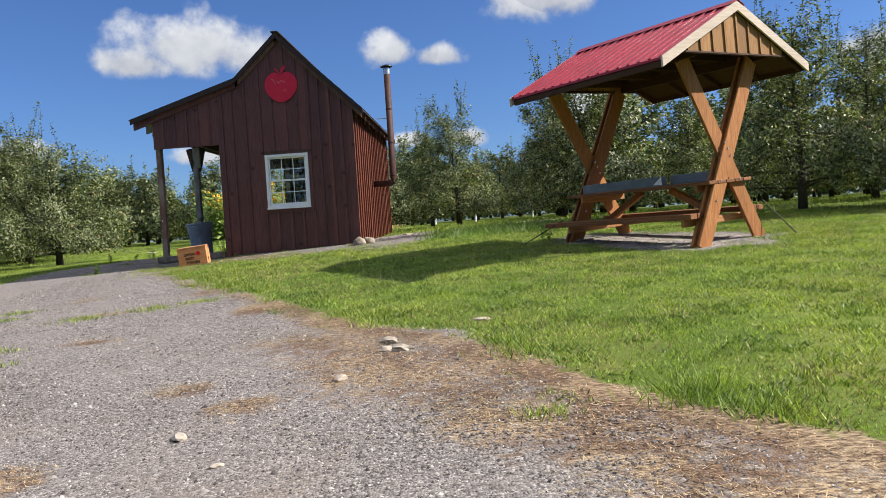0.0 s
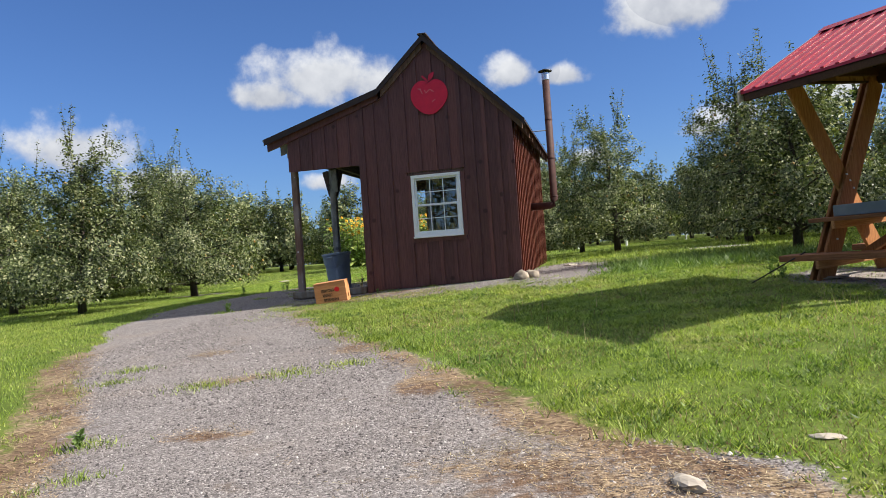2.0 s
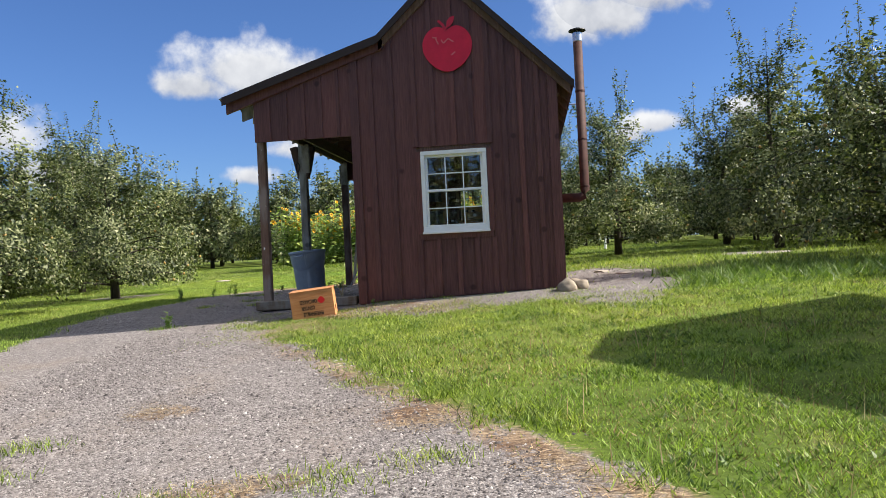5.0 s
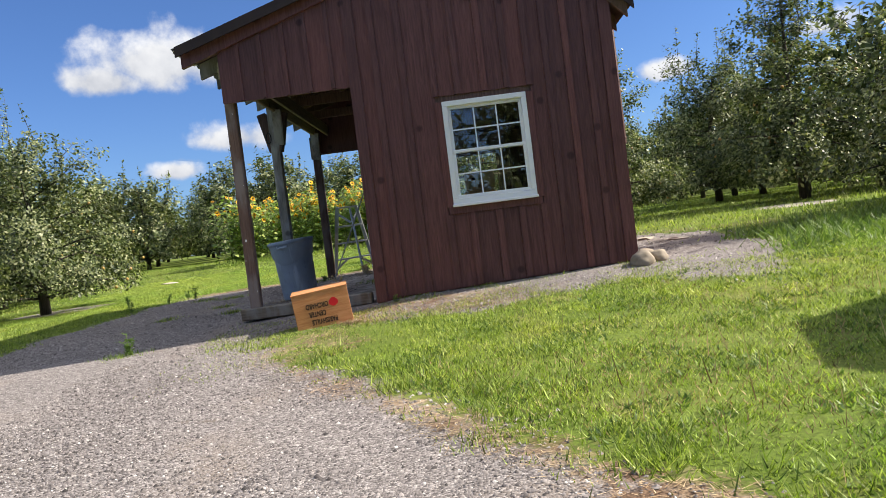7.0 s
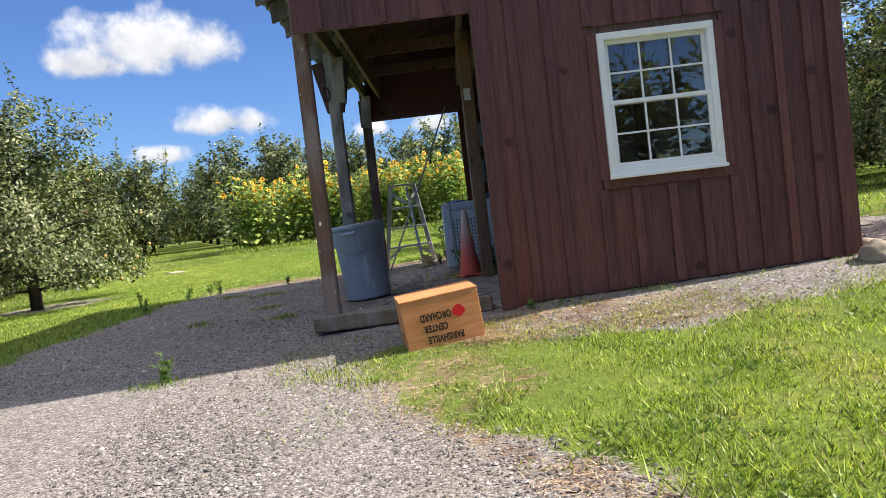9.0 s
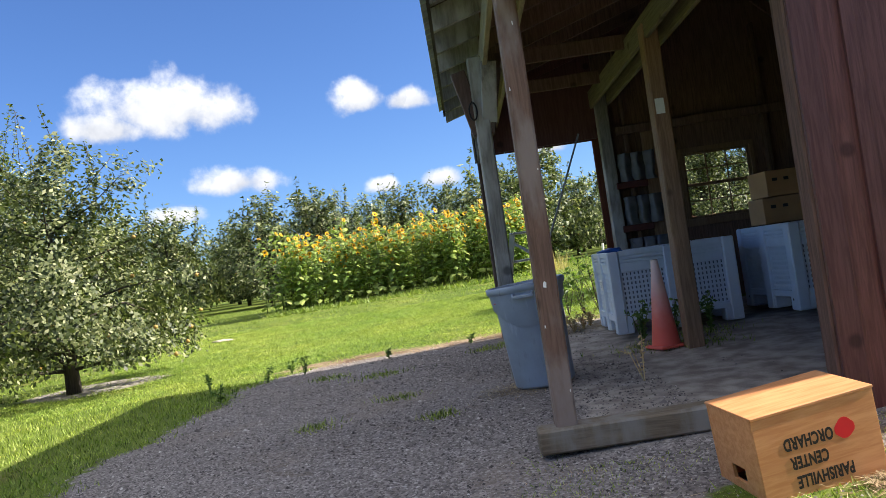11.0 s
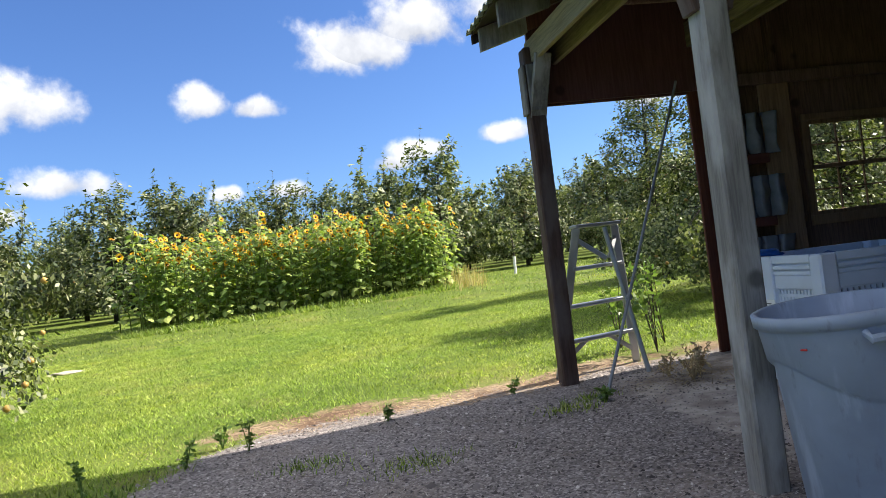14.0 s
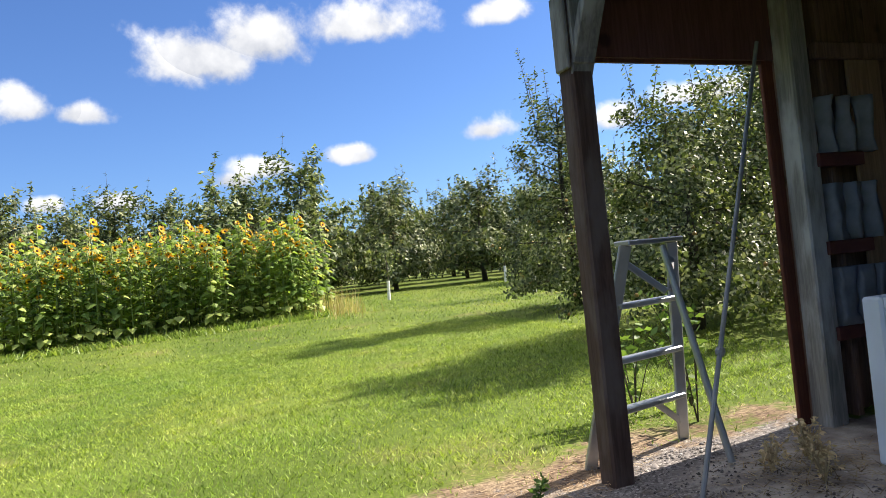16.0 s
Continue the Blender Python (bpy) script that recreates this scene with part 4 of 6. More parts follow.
for a, b in (((-0.75, 1.3, 0.47), (-1.3, 1.75, 0.02)), ((0.80, -1.25, 0.50), (1.15, -1.55, 0.02))):
    m = shelter.matrix_basis
    p, q = m @ Vector(a), m @ Vector(b)
    q.z = gz(q.x, q.y) - 0.02
    st = thing("guy_rod", "thin dark iron anchor rod holding the shelter", "anchor rod", Matrix.Translation(q))
    bm = bmesh.new()
    tube(bm, [(0, 0, 0), p - q], [0.008, 0.008], 8)
    part("rod", bm, M_BLACK, st)


# ---- things in and round the porch ----
def stick_text(parent, words, size, at, mat, name, stretch=1.0):
    cu = bpy.data.curves.new(name, "FONT")
    cu.body, cu.size, cu.align_x, cu.align_y, cu.extrude = words, size, "CENTER", "CENTER", 0.0006
    cu.space_character = 1.05
    cu.offset = size * 0.034
    tmp = new(name, cu)
    me = bpy.data.meshes.new_from_object(tmp.evaluated_get(bpy.context.evaluated_depsgraph_get()))
    bpy.data.objects.remove(tmp)
    me.materials.append(mat)
    ob = new(name, me)
    ob.parent = parent
    ob.matrix_basis = at @ Matrix.Diagonal((stretch, 1, 1, 1))
    return ob


# wooden apple crate, upside down in front of the porch
bx, by = -5.95, 15.15
crate = thing("apple_crate", "orange plywood apple crate lying upside down on grass", "crate", pose(bx, by, gz(bx, by) - 0.012, 3, -5.5, 10) @ Matrix.Scale(1.1, 4))
CW, CD, CH = 0.51, 0.33, 0.335
bm = bmesh.new()
box(bm, (0, -CD / 2 + 0.006, CH / 2), (CW, 0.012, CH - 0.004), None, 0.002)
part("front_panel", bm, M_CRATE, crate)
bm = bmesh.new()
box(bm, (0, CD / 2 - 0.006, CH / 2), (CW, 0.012, CH - 0.004), None, 0.002)
part("back_panel", bm, M_CRATE, crate)
for s in (-1, 1):
    bm = bmesh.new()
    x = s * (CW / 2 - 0.008)
    for cy, cz, sy, sz in ((0, 0.225, CD - 0.028, 0.212), (0, 0.03, CD - 0.028, 0.056), (-0.1, 0.0885, 0.104, 0.061), (0.1, 0.0885, 0.104, 0.061)):
        box(bm, (x, cy, cz), (0.014, sy, sz))
    part("end_panel", bm, M_CRATE, crate, "end panel with a hand hole")
bm = bmesh.new()
box(bm, (0, 0, CH + 0.004), (CW + 0.006, CD + 0.006, 0.012), None, 0.002)
part("bottom_panel", bm, M_CRATE, crate)
for words, x, z in (("PARISHVILLE", 0.0, 0.066), ("CENTER", -0.052, 0.140), ("ORCHARD", -0.043, 0.214)):
    stick_text(crate, words, 0.064, pose(x, -CD / 2 - 0.0008, z, 90, 0, 0) @ pose(0, 0, 0, 0, 0, 180), M_INK, "stencil_lettering", 0.64)
bm = bmesh.new()
dots = [(0.034 * (1.25 if abs(math.sin(a)) < 0.5 else 1.05) * math.cos(a), 0.045 * math.sin(a) * (1.0 if math.sin(a) > 0 else 0.8)) for a in [2 * math.pi * i / 18 for i in range(18)]]
prism(bm, [(0.11 + u, 0.212 + v) for u, v in dots], -CD / 2 - 0.0014, -CD / 2 - 0.0004)
part("apple_stamp", bm, M_INKRED, crate, "red apple stamp")

# heavy sill timber under the porch front
st = thing("sill_timber", "weathered timber lying across the porch front", "timber", pose(-6.2, 15.88, gz(-6.2, 15.88)))
bm = bmesh.new()
beam(bm, (-0.82, 0, 0.05), (0.66, 0, 0.075), 0.17, 0.13, bevel=0.012)
part("beam", bm, M_TIMBER, st)

# big grey refuse can, leaning on the middle post
cx, cy = -6.78, 17.80
can = thing("trash_can", "large grey round plastic trash can leaning on post", "trash can", pose(cx, cy, gz(cx, cy) + 0.01, 0, -4.0, 0))
bm = bmesh.new()
lathe(bm, [(0.0, 0.0), (0.225, 0.0), (0.236, 0.02), (0.262, 0.50), (0.268, 0.515), (0.284, 0.53), (0.297, 0.745), (0.302, 0.755), (0.312, 0.757), (0.315, 0.80), (0.300, 0.806), (0.290, 0.80), (0.280, 0.56), (0.252, 0.5), (0.225, 0.03), (0.0, 0.02)], 44)
# the step of the wall dips below the two handles
for v in bm.verts:
    if 0.49 < v.co.z < 0.57 and v.co.xy.length > 0.24:
        v.co.z += 0.04 - 0.075 * math.cos(2 * (math.atan2(v.co.y, v.co.x) - radians(80)))
part("body", bm, M_CAN, can, smooth=True)
for a in (-100, 80):
    bm = bmesh.new()
    c, s = math.cos(radians(a)), math.sin(radians(a))
    tx, ty = -s, c
    r = 0.33
    pts = [(c * 0.296 + tx * 0.075, s * 0.296 + ty * 0.075, 0.735), (c * r + tx * 0.075, s * r + ty * 0.075, 0.715), (c * r - tx * 0.075, s * r - ty * 0.075, 0.715), (c * 0.296 - tx * 0.075, s * 0.296 - ty * 0.075, 0.735)]
    tube(bm, pts, [0.014, 0.016, 0.016, 0.014], 8)
    part("handle", bm, M_CAN, can)
bm = bmesh.new()
box(bm, (0, 0, 0), (0.028, 0.006, 0.007), pose(-0.268, -0.135, 0.69, 0, 0, -62), 0.003)
part("badge", bm, M_CANRED, can, "small red badge")

# iron loop on the grey post
loop = thing("iron_loop", "rusty iron loop hanging on the grey post", "loop", pose(-7.03, 18.135, 3.46))
bm = bmesh.new()
tube(bm, [(0.032 * math.cos(2 * math.pi * i / 20), -0.008, 0.075 * math.sin(2 * math.pi * i / 20)) for i in range(21)], [0.007] * 21, 6)
part("ring", bm, M_BLACK, loop)
bm = bmesh.new()
tube(bm, [(0, 0.03, 0.078), (0, -0.02, 0.078)], [0.008, 0.008], 8)
part("staple", bm, M_BLACK, loop)

# traffic cone
kx, ky = -5.66, 18.38
cone = thing("traffic_cone", "faded orange traffic cone with a pale tip", "traffic cone", pose(kx, ky, gz(kx, ky) + 0.005, 0, 0, 20) @ Matrix.Scale(0.93, 4))
bm = bmesh.new()
lathe(bm, [(0.13, 0.03), (0.125, 0.06), (0.033, 0.80), (0.03, 0.82), (0.022, 0.815)], 24)
part("shaft", bm, M_CONE, cone, smooth=True)
bm = bmesh.new()
box(bm, (0, 0, 0.014), (0.285, 0.285, 0.028), None, 0.008)
part("foot", bm, M_CONE, cone)


def macro_bin(x, y, yaw, label):
    """A vented plastic orchard bin with corner posts and ribs."""
    W, D, H = 1.2, 1.12, 0.80
    ob = thing("orchard_bin", label, "bin", pose(x, y, gz(x, y) + 0.02, 0, 0, yaw), "orchard bins")
    for s in (-1, 1):
        for t in (-1, 1):
            bm = bmesh.new()
            box(bm, (s * (W / 2 - 0.05), t * (D / 2 - 0.05), H / 2), (0.11, 0.11, H), None, 0.012)
            part("corner_post", bm, M_BIN, ob)
    for face in range(4):
        L, off = (W, D / 2) if face % 2 == 0 else (D, W / 2)
        m = pose(0, 0, 0, 0, 0, 90 * face)
        # sheet added behind the vents, dark as the bin's inner shade
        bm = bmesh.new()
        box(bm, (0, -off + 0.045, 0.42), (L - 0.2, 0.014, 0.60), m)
        part("liner", bm, M_BINSHADE, ob)
        bm = bmesh.new()
        y0 = -off + 0.022
        inner = L - 0.22
        # top rim with two grooves
        for z, h in ((0.775, 0.05), (0.725, 0.025), (0.69, 0.025)):
            box(bm, (0, y0, z), (inner, 0.036, h), m, 0.004)
        box(bm, (0, y0 + 0.012, 0.715), (inner, 0.01, 0.14), m)
        box(bm, (0, y0 + 0.002, 0.635), (inner, 0.03, 0.085), m, 0.004)
        box(bm, (0, y0, 0.15), (inner, 0.036, 0.06), m, 0.004)
        box(bm, (0, y0 - 0.004, 0.40), (0.13, 0.052, 0.80), m, 0.008)
        # vented lattice
        rows_, cols_ = 9, 26
        for i in range(rows_ + 1):
            z = 0.18 + (0.595 - 0.18) * i / rows_
            box(bm, (0, y0 + 0.008, z), (inner, 0.016, 0.020), m)
        for j in range(cols_ + 1):
            u = -inner / 2 + inner * j / cols_
            box(bm, (u, y0 + 0.009, 0.388), (0.022, 0.014, 0.42), m)
        part("vented_side", bm, M_BIN, ob)
    bm = bmesh.new()
    box(bm, (0, 0, 0.14), (W - 0.1, D - 0.1, 0.04))
    part("floor_panel", bm, M_BIN, ob)
    for s in (-1, 0, 1):
        for t in (-1, 0, 1):
            bm = bmesh.new()
            box(bm, (s * (W / 2 - 0.085), t * (D / 2 - 0.085), 0.075), (0.16, 0.16, 0.15), None, 0.012)
            part("foot", bm, M_BIN, ob)
    # black discs drawn for the shade in the drain holes
    for s in (-1, 1):
        for t in (-1, 0, 1):
            bm = bmesh.new()
            tube(bm, [(s * (W / 2 + 0.006), t * (D / 2 - 0.085), 0.10), (s * (W / 2 - 0.01), t * (D / 2 - 0.085), 0.10)], [0.011, 0.011], 10)
            part("drain_hole", bm, M_HOLESHADE, ob)
    return ob


b1 = macro_bin(-5.30, 19.66, -2, "pale grey vented plastic orchard bin in shed")
b2 = macro_bin(-3.80, 19.25, 3, "grey vented plastic orchard bin holding cartons")
bm = bmesh.new()
box(bm, (-0.6115, 0.01, 0.47), (0.006, 0.155, 0.105))
lab = part("label", bm, M_STICKER, b1, "white paper label with small print")
bm = bmesh.new()
for i, w in enumerate((0.08, 0.1, 0.06)):
    box(bm, (-0.6152, 0.01, 0.497 - 0.022 * i), (0.002, w, 0.006))
part("print", bm, M_INK, lab)
z1 = gz(-5.30, 19.66) + 0.02
pile = thing("bin_lining", "blue plastic sheet heaped inside the orchard bin", "plastic sheet", pose(-5.30, 19.66, z1 + 0.16))
bm = bmesh.new()
bmesh.ops.create_grid(bm, x_segments=18, y_segments=16, size=0.5)
for v in bm.verts:
    v.co.z = 0.58 + 0.04 * noise.noise((v.co.x * 6, v.co.y * 6, 2)) + 0.03 * noise.noise((v.co.x * 15, v.co.y * 15, 5)) - 0.1 * (v.co.length > 0.55)
bmesh.ops.solidify(bm, geom=bm.faces[:], thickness=0.5)
part("sheet", bm, M_BLUE, pile, smooth=True)
rag = thing("blue_cloth", "crumpled blue cloth on the bin rim", "cloth", pose(-5.70, 20.0, z1 + 0.80))
bm = bmesh.new()
bmesh.ops.create_icosphere(bm, subdivisions=3, radius=0.11)
for v in bm.verts:
    k = 1 + 0.4 * noise.noise(v.co * 14)
    v.co = Vector((v.co.x * k * 1.3, v.co.y * k, max(-0.01, v.co.z * 0.35 * k)))
part("fabric", bm, M_BLUE, rag, smooth=True)
for i, (dx, dz, w) in enumerate(((0.05, 0.0, 0.44), (0.08, 0.26, 0.42))):
    zb = gz(-3.8, 19.25) + 0.83
    cb = thing("carton", "brown cardboard carton with round hand holes", "box", pose(-4.19 + dx, 19.36, zb + dz, 0, 0, 4 + 5 * i), "stacked cartons")
    bm = bmesh.new()
    box(bm, (0, 0, 0.125), (w, 0.32, 0.25), None, 0.005)
    part("carton_body", bm, M_CARTON, cb)
    # dark patches drawn for the shade within the hand holes
    for u in (-0.12, 0.0):
        bm = bmesh.new()
        box(bm, (u, -0.161, 0.16), (0.05, 0.004, 0.03))
        part("hand_hole", bm, M_HOLESHADE, cb)
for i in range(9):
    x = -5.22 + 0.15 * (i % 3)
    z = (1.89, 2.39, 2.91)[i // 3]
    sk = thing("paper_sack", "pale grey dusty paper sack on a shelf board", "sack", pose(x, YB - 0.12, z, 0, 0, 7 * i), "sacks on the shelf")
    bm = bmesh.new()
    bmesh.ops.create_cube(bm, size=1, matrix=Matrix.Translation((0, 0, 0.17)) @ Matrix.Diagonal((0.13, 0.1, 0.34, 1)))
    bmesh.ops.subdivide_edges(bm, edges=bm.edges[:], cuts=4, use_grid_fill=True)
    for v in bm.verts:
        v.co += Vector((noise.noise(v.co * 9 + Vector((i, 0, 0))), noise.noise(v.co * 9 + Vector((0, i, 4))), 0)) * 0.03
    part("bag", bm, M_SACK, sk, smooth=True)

# tripod orchard ladder behind the rear post
lad = thing("orchard_ladder", "dull aluminium tripod orchard ladder on the grass edge", "ladder", pose(-6.5, 21.15, gz(-6.5, 21.15)))
LZ = 1.19
fl, fr, tl, tr_ = (-0.38, 0.07, -0.02), (0.35, 0.18, 0.01), (-0.17, -0.17, LZ), (0.17, -0.12, LZ)


def lerp(a, b, k):
    return tuple(p + (q - p) * k for p, q in zip(a, b))


for a, b in ((fl, tl), (fr, tr_)):
    bm = bmesh.new()
    beam(bm, a, b, 0.066, 0.028, (0.3, 1, 0))
    part("rail", bm, M_ALU, lad)
for k in (0.24, 0.48, 0.73):
    bm = bmesh.new()
    beam(bm, lerp(fl, tl, k), lerp(fr, tr_, k), 0.085, 0.03)
    part("step", bm, M_ALU, lad)
bm = bmesh.new()
beam(bm, (-0.20, -0.175, LZ + 0.01), (0.20, -0.125, LZ + 0.01), 0.12, 0.028)
part("top_step", bm, M_ALU, lad)
bm = bmesh.new()
tube(bm, [(0.06, -0.18, LZ - 0.02), (0.20, -0.38, 0.01)], [0.02, 0.02], 10)
part("prop_leg", bm, M_ALU, lad)
for a, b in ((lerp(fl, tl, 0.93), (0.05, -0.19, LZ - 0.27)), (lerp(fr, tr_, 0.93), (0.07, -0.19, LZ - 0.27)), (lerp(fr, tr_, 0.09), lerp(lerp(fl, tl, 0.24), lerp(fr, tr_, 0.24), 0.66)), (lerp(fl, tl, 0.09), lerp(lerp(fl, tl, 0.24), lerp(fr, tr_, 0.24), 0.34))):
    bm = bmesh.new()
    beam(bm, a, b, 0.04, 0.012, (0, 1, 0))
    part("brace", bm, M_ALU, lad)
rod = thing("steel_rod", "thin grey rod leaning on the rear porch beam", "rod", pose(-6.77, 20.46, gz(-6.77, 20.46)))
bm = bmesh.new()
tube(bm, [(0, 0, 0), (1.05, 0.40, 2.30)], [0.013, 0.011], 8)
part("bar", bm, M_ROD, rod)
bm = bmesh.new()
lathe(bm, [(0.02, 0), (0.026, 0.02), (0.02, 0.04)], 10, Matrix.Translation((0.29, 0.11, 0.63)) @ Vector((1.05, 0.40, 2.30)).to_track_quat("Z", "Y").to_matrix().to_4x4())
part("coupling", bm, M_ROD, rod)


# ---- stones ----
def stone(name, x, y, size, mat, label, seed, sink=0.3, category="stone"):
    ob = thing(name, label, category, pose(x, y, gz(x, y), 0, 0, seed * 47 % 360))
    bm = bmesh.new()
    bmesh.ops.create_icosphere(bm, subdivisions=3 if sink < 0.35 else 2, radius=1)
    for v in bm.verts:
        k = 1 + (0.28 if sink < 0.35 else 0.5) * noise.noise(v.co * 1.4 + Vector((seed, 0, 0))) + 0.07 * noise.noise(v.co * 5 + Vector((seed, 0, 0)))
        v.co = Vector((v.co.x * size[0], v.co.y * size[1], v.co.z * size[2])) * k + Vector((0, 0, size[2] * (1 - 2 * sink)))
    part("rock", bm, mat, ob, smooth=sink < 0.35)
    return ob


for i, (x, y, s) in enumerate(((-2.60, 15.46, 0.13), (-2.40, 15.60, 0.11), (-2.48, 15.78, 0.10))):
    stone("fieldstone", x, y, (s, s * 0.9, s * 0.8), M_ROCK, "rounded tan fieldstone at the shed corner", i + 1)
for i, (x, y, a, b, h) in enumerate(((-0.81, 5.93, 0.14, 0.08, 0.045), (-0.69, 5.62, 0.12, 0.07, 0.045), (-0.79, 5.62, 0.08, 0.06, 0.04), (-1.01, 4.91, 0.07, 0.05, 0.035), (-1.73, 4.0, 0.11, 0.055, 0.03), (-0.08, 6.47, 0.10, 0.06, 0.02), (-1.35, 3.52, 0.05, 0.03, 0.02), (-1.9, 18.3, 0.22, 0.16, 0.04), (-1.6, 17.6, 0.2, 0.14, 0.035), (-12.81, 28.35, 0.3, 0.2, 0.05), (1.6, 12.4, 0.28, 0.14, 0.03))):
    stone("flat_stone", x, y, (a * 0.8, b * 0.8, h * 0.7), M_PALEROCK, "pale flat stone half sunk in the ground", i + 10, 0.35)


# ---- plants ----
def blades(name, xy, h, w, mat, lean=0.5, seed=0, kind="stuff", label="", category="grass", lump=0.0):
    """Many single blades on the ground."""
    r = np.random.default_rng(seed)
    n = len(xy)
    hh = h * r.uniform(0.55, 1.25, n)
    if lump:
        hh = hh * (1 + lump * (0.6 * field_noise(xy[:, 0], xy[:, 1], 6.3, 1.3) + 0.6 * field_noise(xy[:, 0] + xy[:, 1], xy[:, 1] - 0.6 * xy[:, 0], 15.0, 0.4)))
    a = r.uniform(0, 2 * np.pi, n)
    b = r.uniform(0, 2 * np.pi, n)
    le = hh * lean * r.uniform(0.2, 1.0, n)
    z = land(xy[:, 0], xy[:, 1]) - 0.01
    base = np.stack([xy[:, 0], xy[:, 1], z], -1)
    side = np.stack([np.cos(a), np.sin(a), np.zeros(n)], -1) * (w * r.uniform(0.6, 1.2, n) / 2)[:, None]
    tip = base + np.stack([np.cos(b) * le, np.sin(b) * le, hh], -1)
    v = np.stack([base - side, base + side, tip], 1).reshape(-1, 3)
    me = soup(name, v, np.arange(3 * n).reshape(n, 3), mat)
    return tagged(new(name, me), label, category, kind=kind)


def scatter(x0, x1, y0, y1, per_m2, keep, seed):
    r = np.random.default_rng(seed)
    n = int((x1 - x0) * (y1 - y0) * per_m2)
    xy = np.stack([r.uniform(x0, x1, n), r.uniform(y0, y1, n)], -1)
    return xy[keep(xy[:, 0], xy[:, 1], r)]


def field_noise(x, y, f, ph):
    return (np.sin(x * f + 1.7 * np.sin(y * f * 0.7 + ph)) + np.sin(y * f * 1.3 + 1.3 * np.sin(x * f * 0.9 + 2 * ph))) / 2


def lawn(x, y, r):
    g, s, d = masks(x, y)
    sparse = smooth01(np.maximum(spot(x, y, -5.8, 14.3, 1.0, 1.5, 0.45), spot(x, y, -4.3, 15.2, 2.4, 0.6)), 0.0, 0.5)
    bare = np.maximum(np.maximum(np.maximum(g, s * 1.25), d), sparse * 0.85)
    k = r.uniform(0, 1, len(x)) > bare * 1.15 + 0.25 * field_noise(x, y, 9, 1)
    house = (x > -6.9) & (x < -2.6) & (y > 15.7) & (y < 21.0)
    return k & ~house & (lane_depth(x, y) < 0.25)


blades("lawn_grass", scatter(-6, 6.5, 2.0, 15.8, 3500, lawn, 1), 0.034, 0.010, M_GRASS, 1.4, 1, lump=0.6, label="short mown lawn grass with yellow tips")
blades("lawn_grass", scatter(-14, -3.5, 20.6, 30, 2700, lawn, 2), 0.036, 0.010, M_GRASS, 1.6, 2, lump=0.25, label="short mown lawn grass behind the shed")
blades("lawn_grass", scatter(-15, -3.8, 4, 20.6, 1100, lawn, 3), 0.05, 0.011, M_GRASS, 0.8, 3, label="mown grass beside the gravel lane")
blades("lawn_grass", scatter(-22, 12, 13.5, 44, 150, lambda x, y, r: lawn(x, y, r) & ~((x > -14) & (x < -3.5) & (y < 30)), 4), 0.05, 0.024, M_GRASS, 1.2, 4, label="orchard grass between the tree rows")
blades("tall_grass", scatter(-4, 1.5, 7.5, 13.5, 7, lawn, 5), 0.20, 0.008, M_STRAWB, 0.3, 5, label="taller seeding grass stalks in the lawn")
def border(x, y, r):
    k = np.maximum(spot(x, y, 0.1, 16.2, 1.9, 1.5, 0.1), spot(x, y, 2.4, 15.9, 1.6, 0.9))
    return lawn(x, y, r) & (k + 0.25 * field_noise(x, y, 3.3, 0.8) > r.uniform(0, 0.5, len(x)))


blades("border_plants", scatter(-2.5, 4.5, 14.4, 18.2, 420, border, 38), 0.15, 0.028, M_WEED, 1.5, 38, label="dark strap-leaved plants at the lawn's edge", category="plants")
blades("tall_grass", scatter(-3, 9, 17.5, 22, 60, lawn, 6), 0.12, 0.014, M_GRASS, 1.1, 6, label="unmown grass under the apple trees")


def mixed(x, y, r):
    return lawn(x, y, r) & (field_noise(x, y, 5.0, 0.7) + 0.5 * field_noise(x, y, 13.0, 2.7) > 0.25)


blades("dry_grass_blades", scatter(-5, 6.5, 2.0, 14.5, 800, lambda x, y, r: lawn(x, y, r) & (field_noise(x, y, 1.7, 0.2) + 0.6 * field_noise(x, y, 4.1, 1.9) + r.normal(0, 0.3, len(x)) > 0.05), 37), 0.045, 0.008, M_STRAWB, 1.5, 37, label="yellowed dry blades among the lawn grass")
blades("lawn_tufts", scatter(-6, 6.5, 2.0, 15.5, 1000, mixed, 31), 0.042, 0.012, M_GRASS, 1.9, 31, label="coarser clumps of longer lawn grass")
blades("clover", scatter(-6, 5.5, 2.0, 15.5, 1000, mixed, 32), 0.036, 0.028, M_WEED, 1.6, 32, label="low broad-leaved clover among the grass", category="clover")
blades("lawn_tufts", scatter(-13, -4, 20.8, 29, 260, mixed, 33), 0.042, 0.009, M_GRASS, 1.2, 33, label="coarser clumps of longer lawn grass")


def thin(x, y, r):
    g, s, d = masks(x, y)
    k = np.exp(-((y - 15.0 + 0.1 * (x + 4)) / 0.55) ** 2) + 0.9 * np.exp(-((x + 5.8) ** 2 + (y - 14.2) ** 2) / 0.7)
    wall = (x > -6.9) & (x < -2.6) & (y > 15.64)
    return (r.uniform(0, 1, len(x)) < k * (0.5 + 0.5 * field_noise(x, y, 4.3, 0.9))) & ~wall


blades("thin_grass", scatter(-7.2, -1.6, 13.0, 15.9, 3600, thin, 35), 0.03, 0.009, M_GRASS, 1.3, 35, label="thin low grass in the gravel along the wall")
blades("thin_grass", scatter(-7.2, -1.6, 13.0, 15.9, 1800, thin, 36), 0.022, 0.008, M_STRAWB, 1.6, 36, label="dry thin grass in the gravel along the wall")


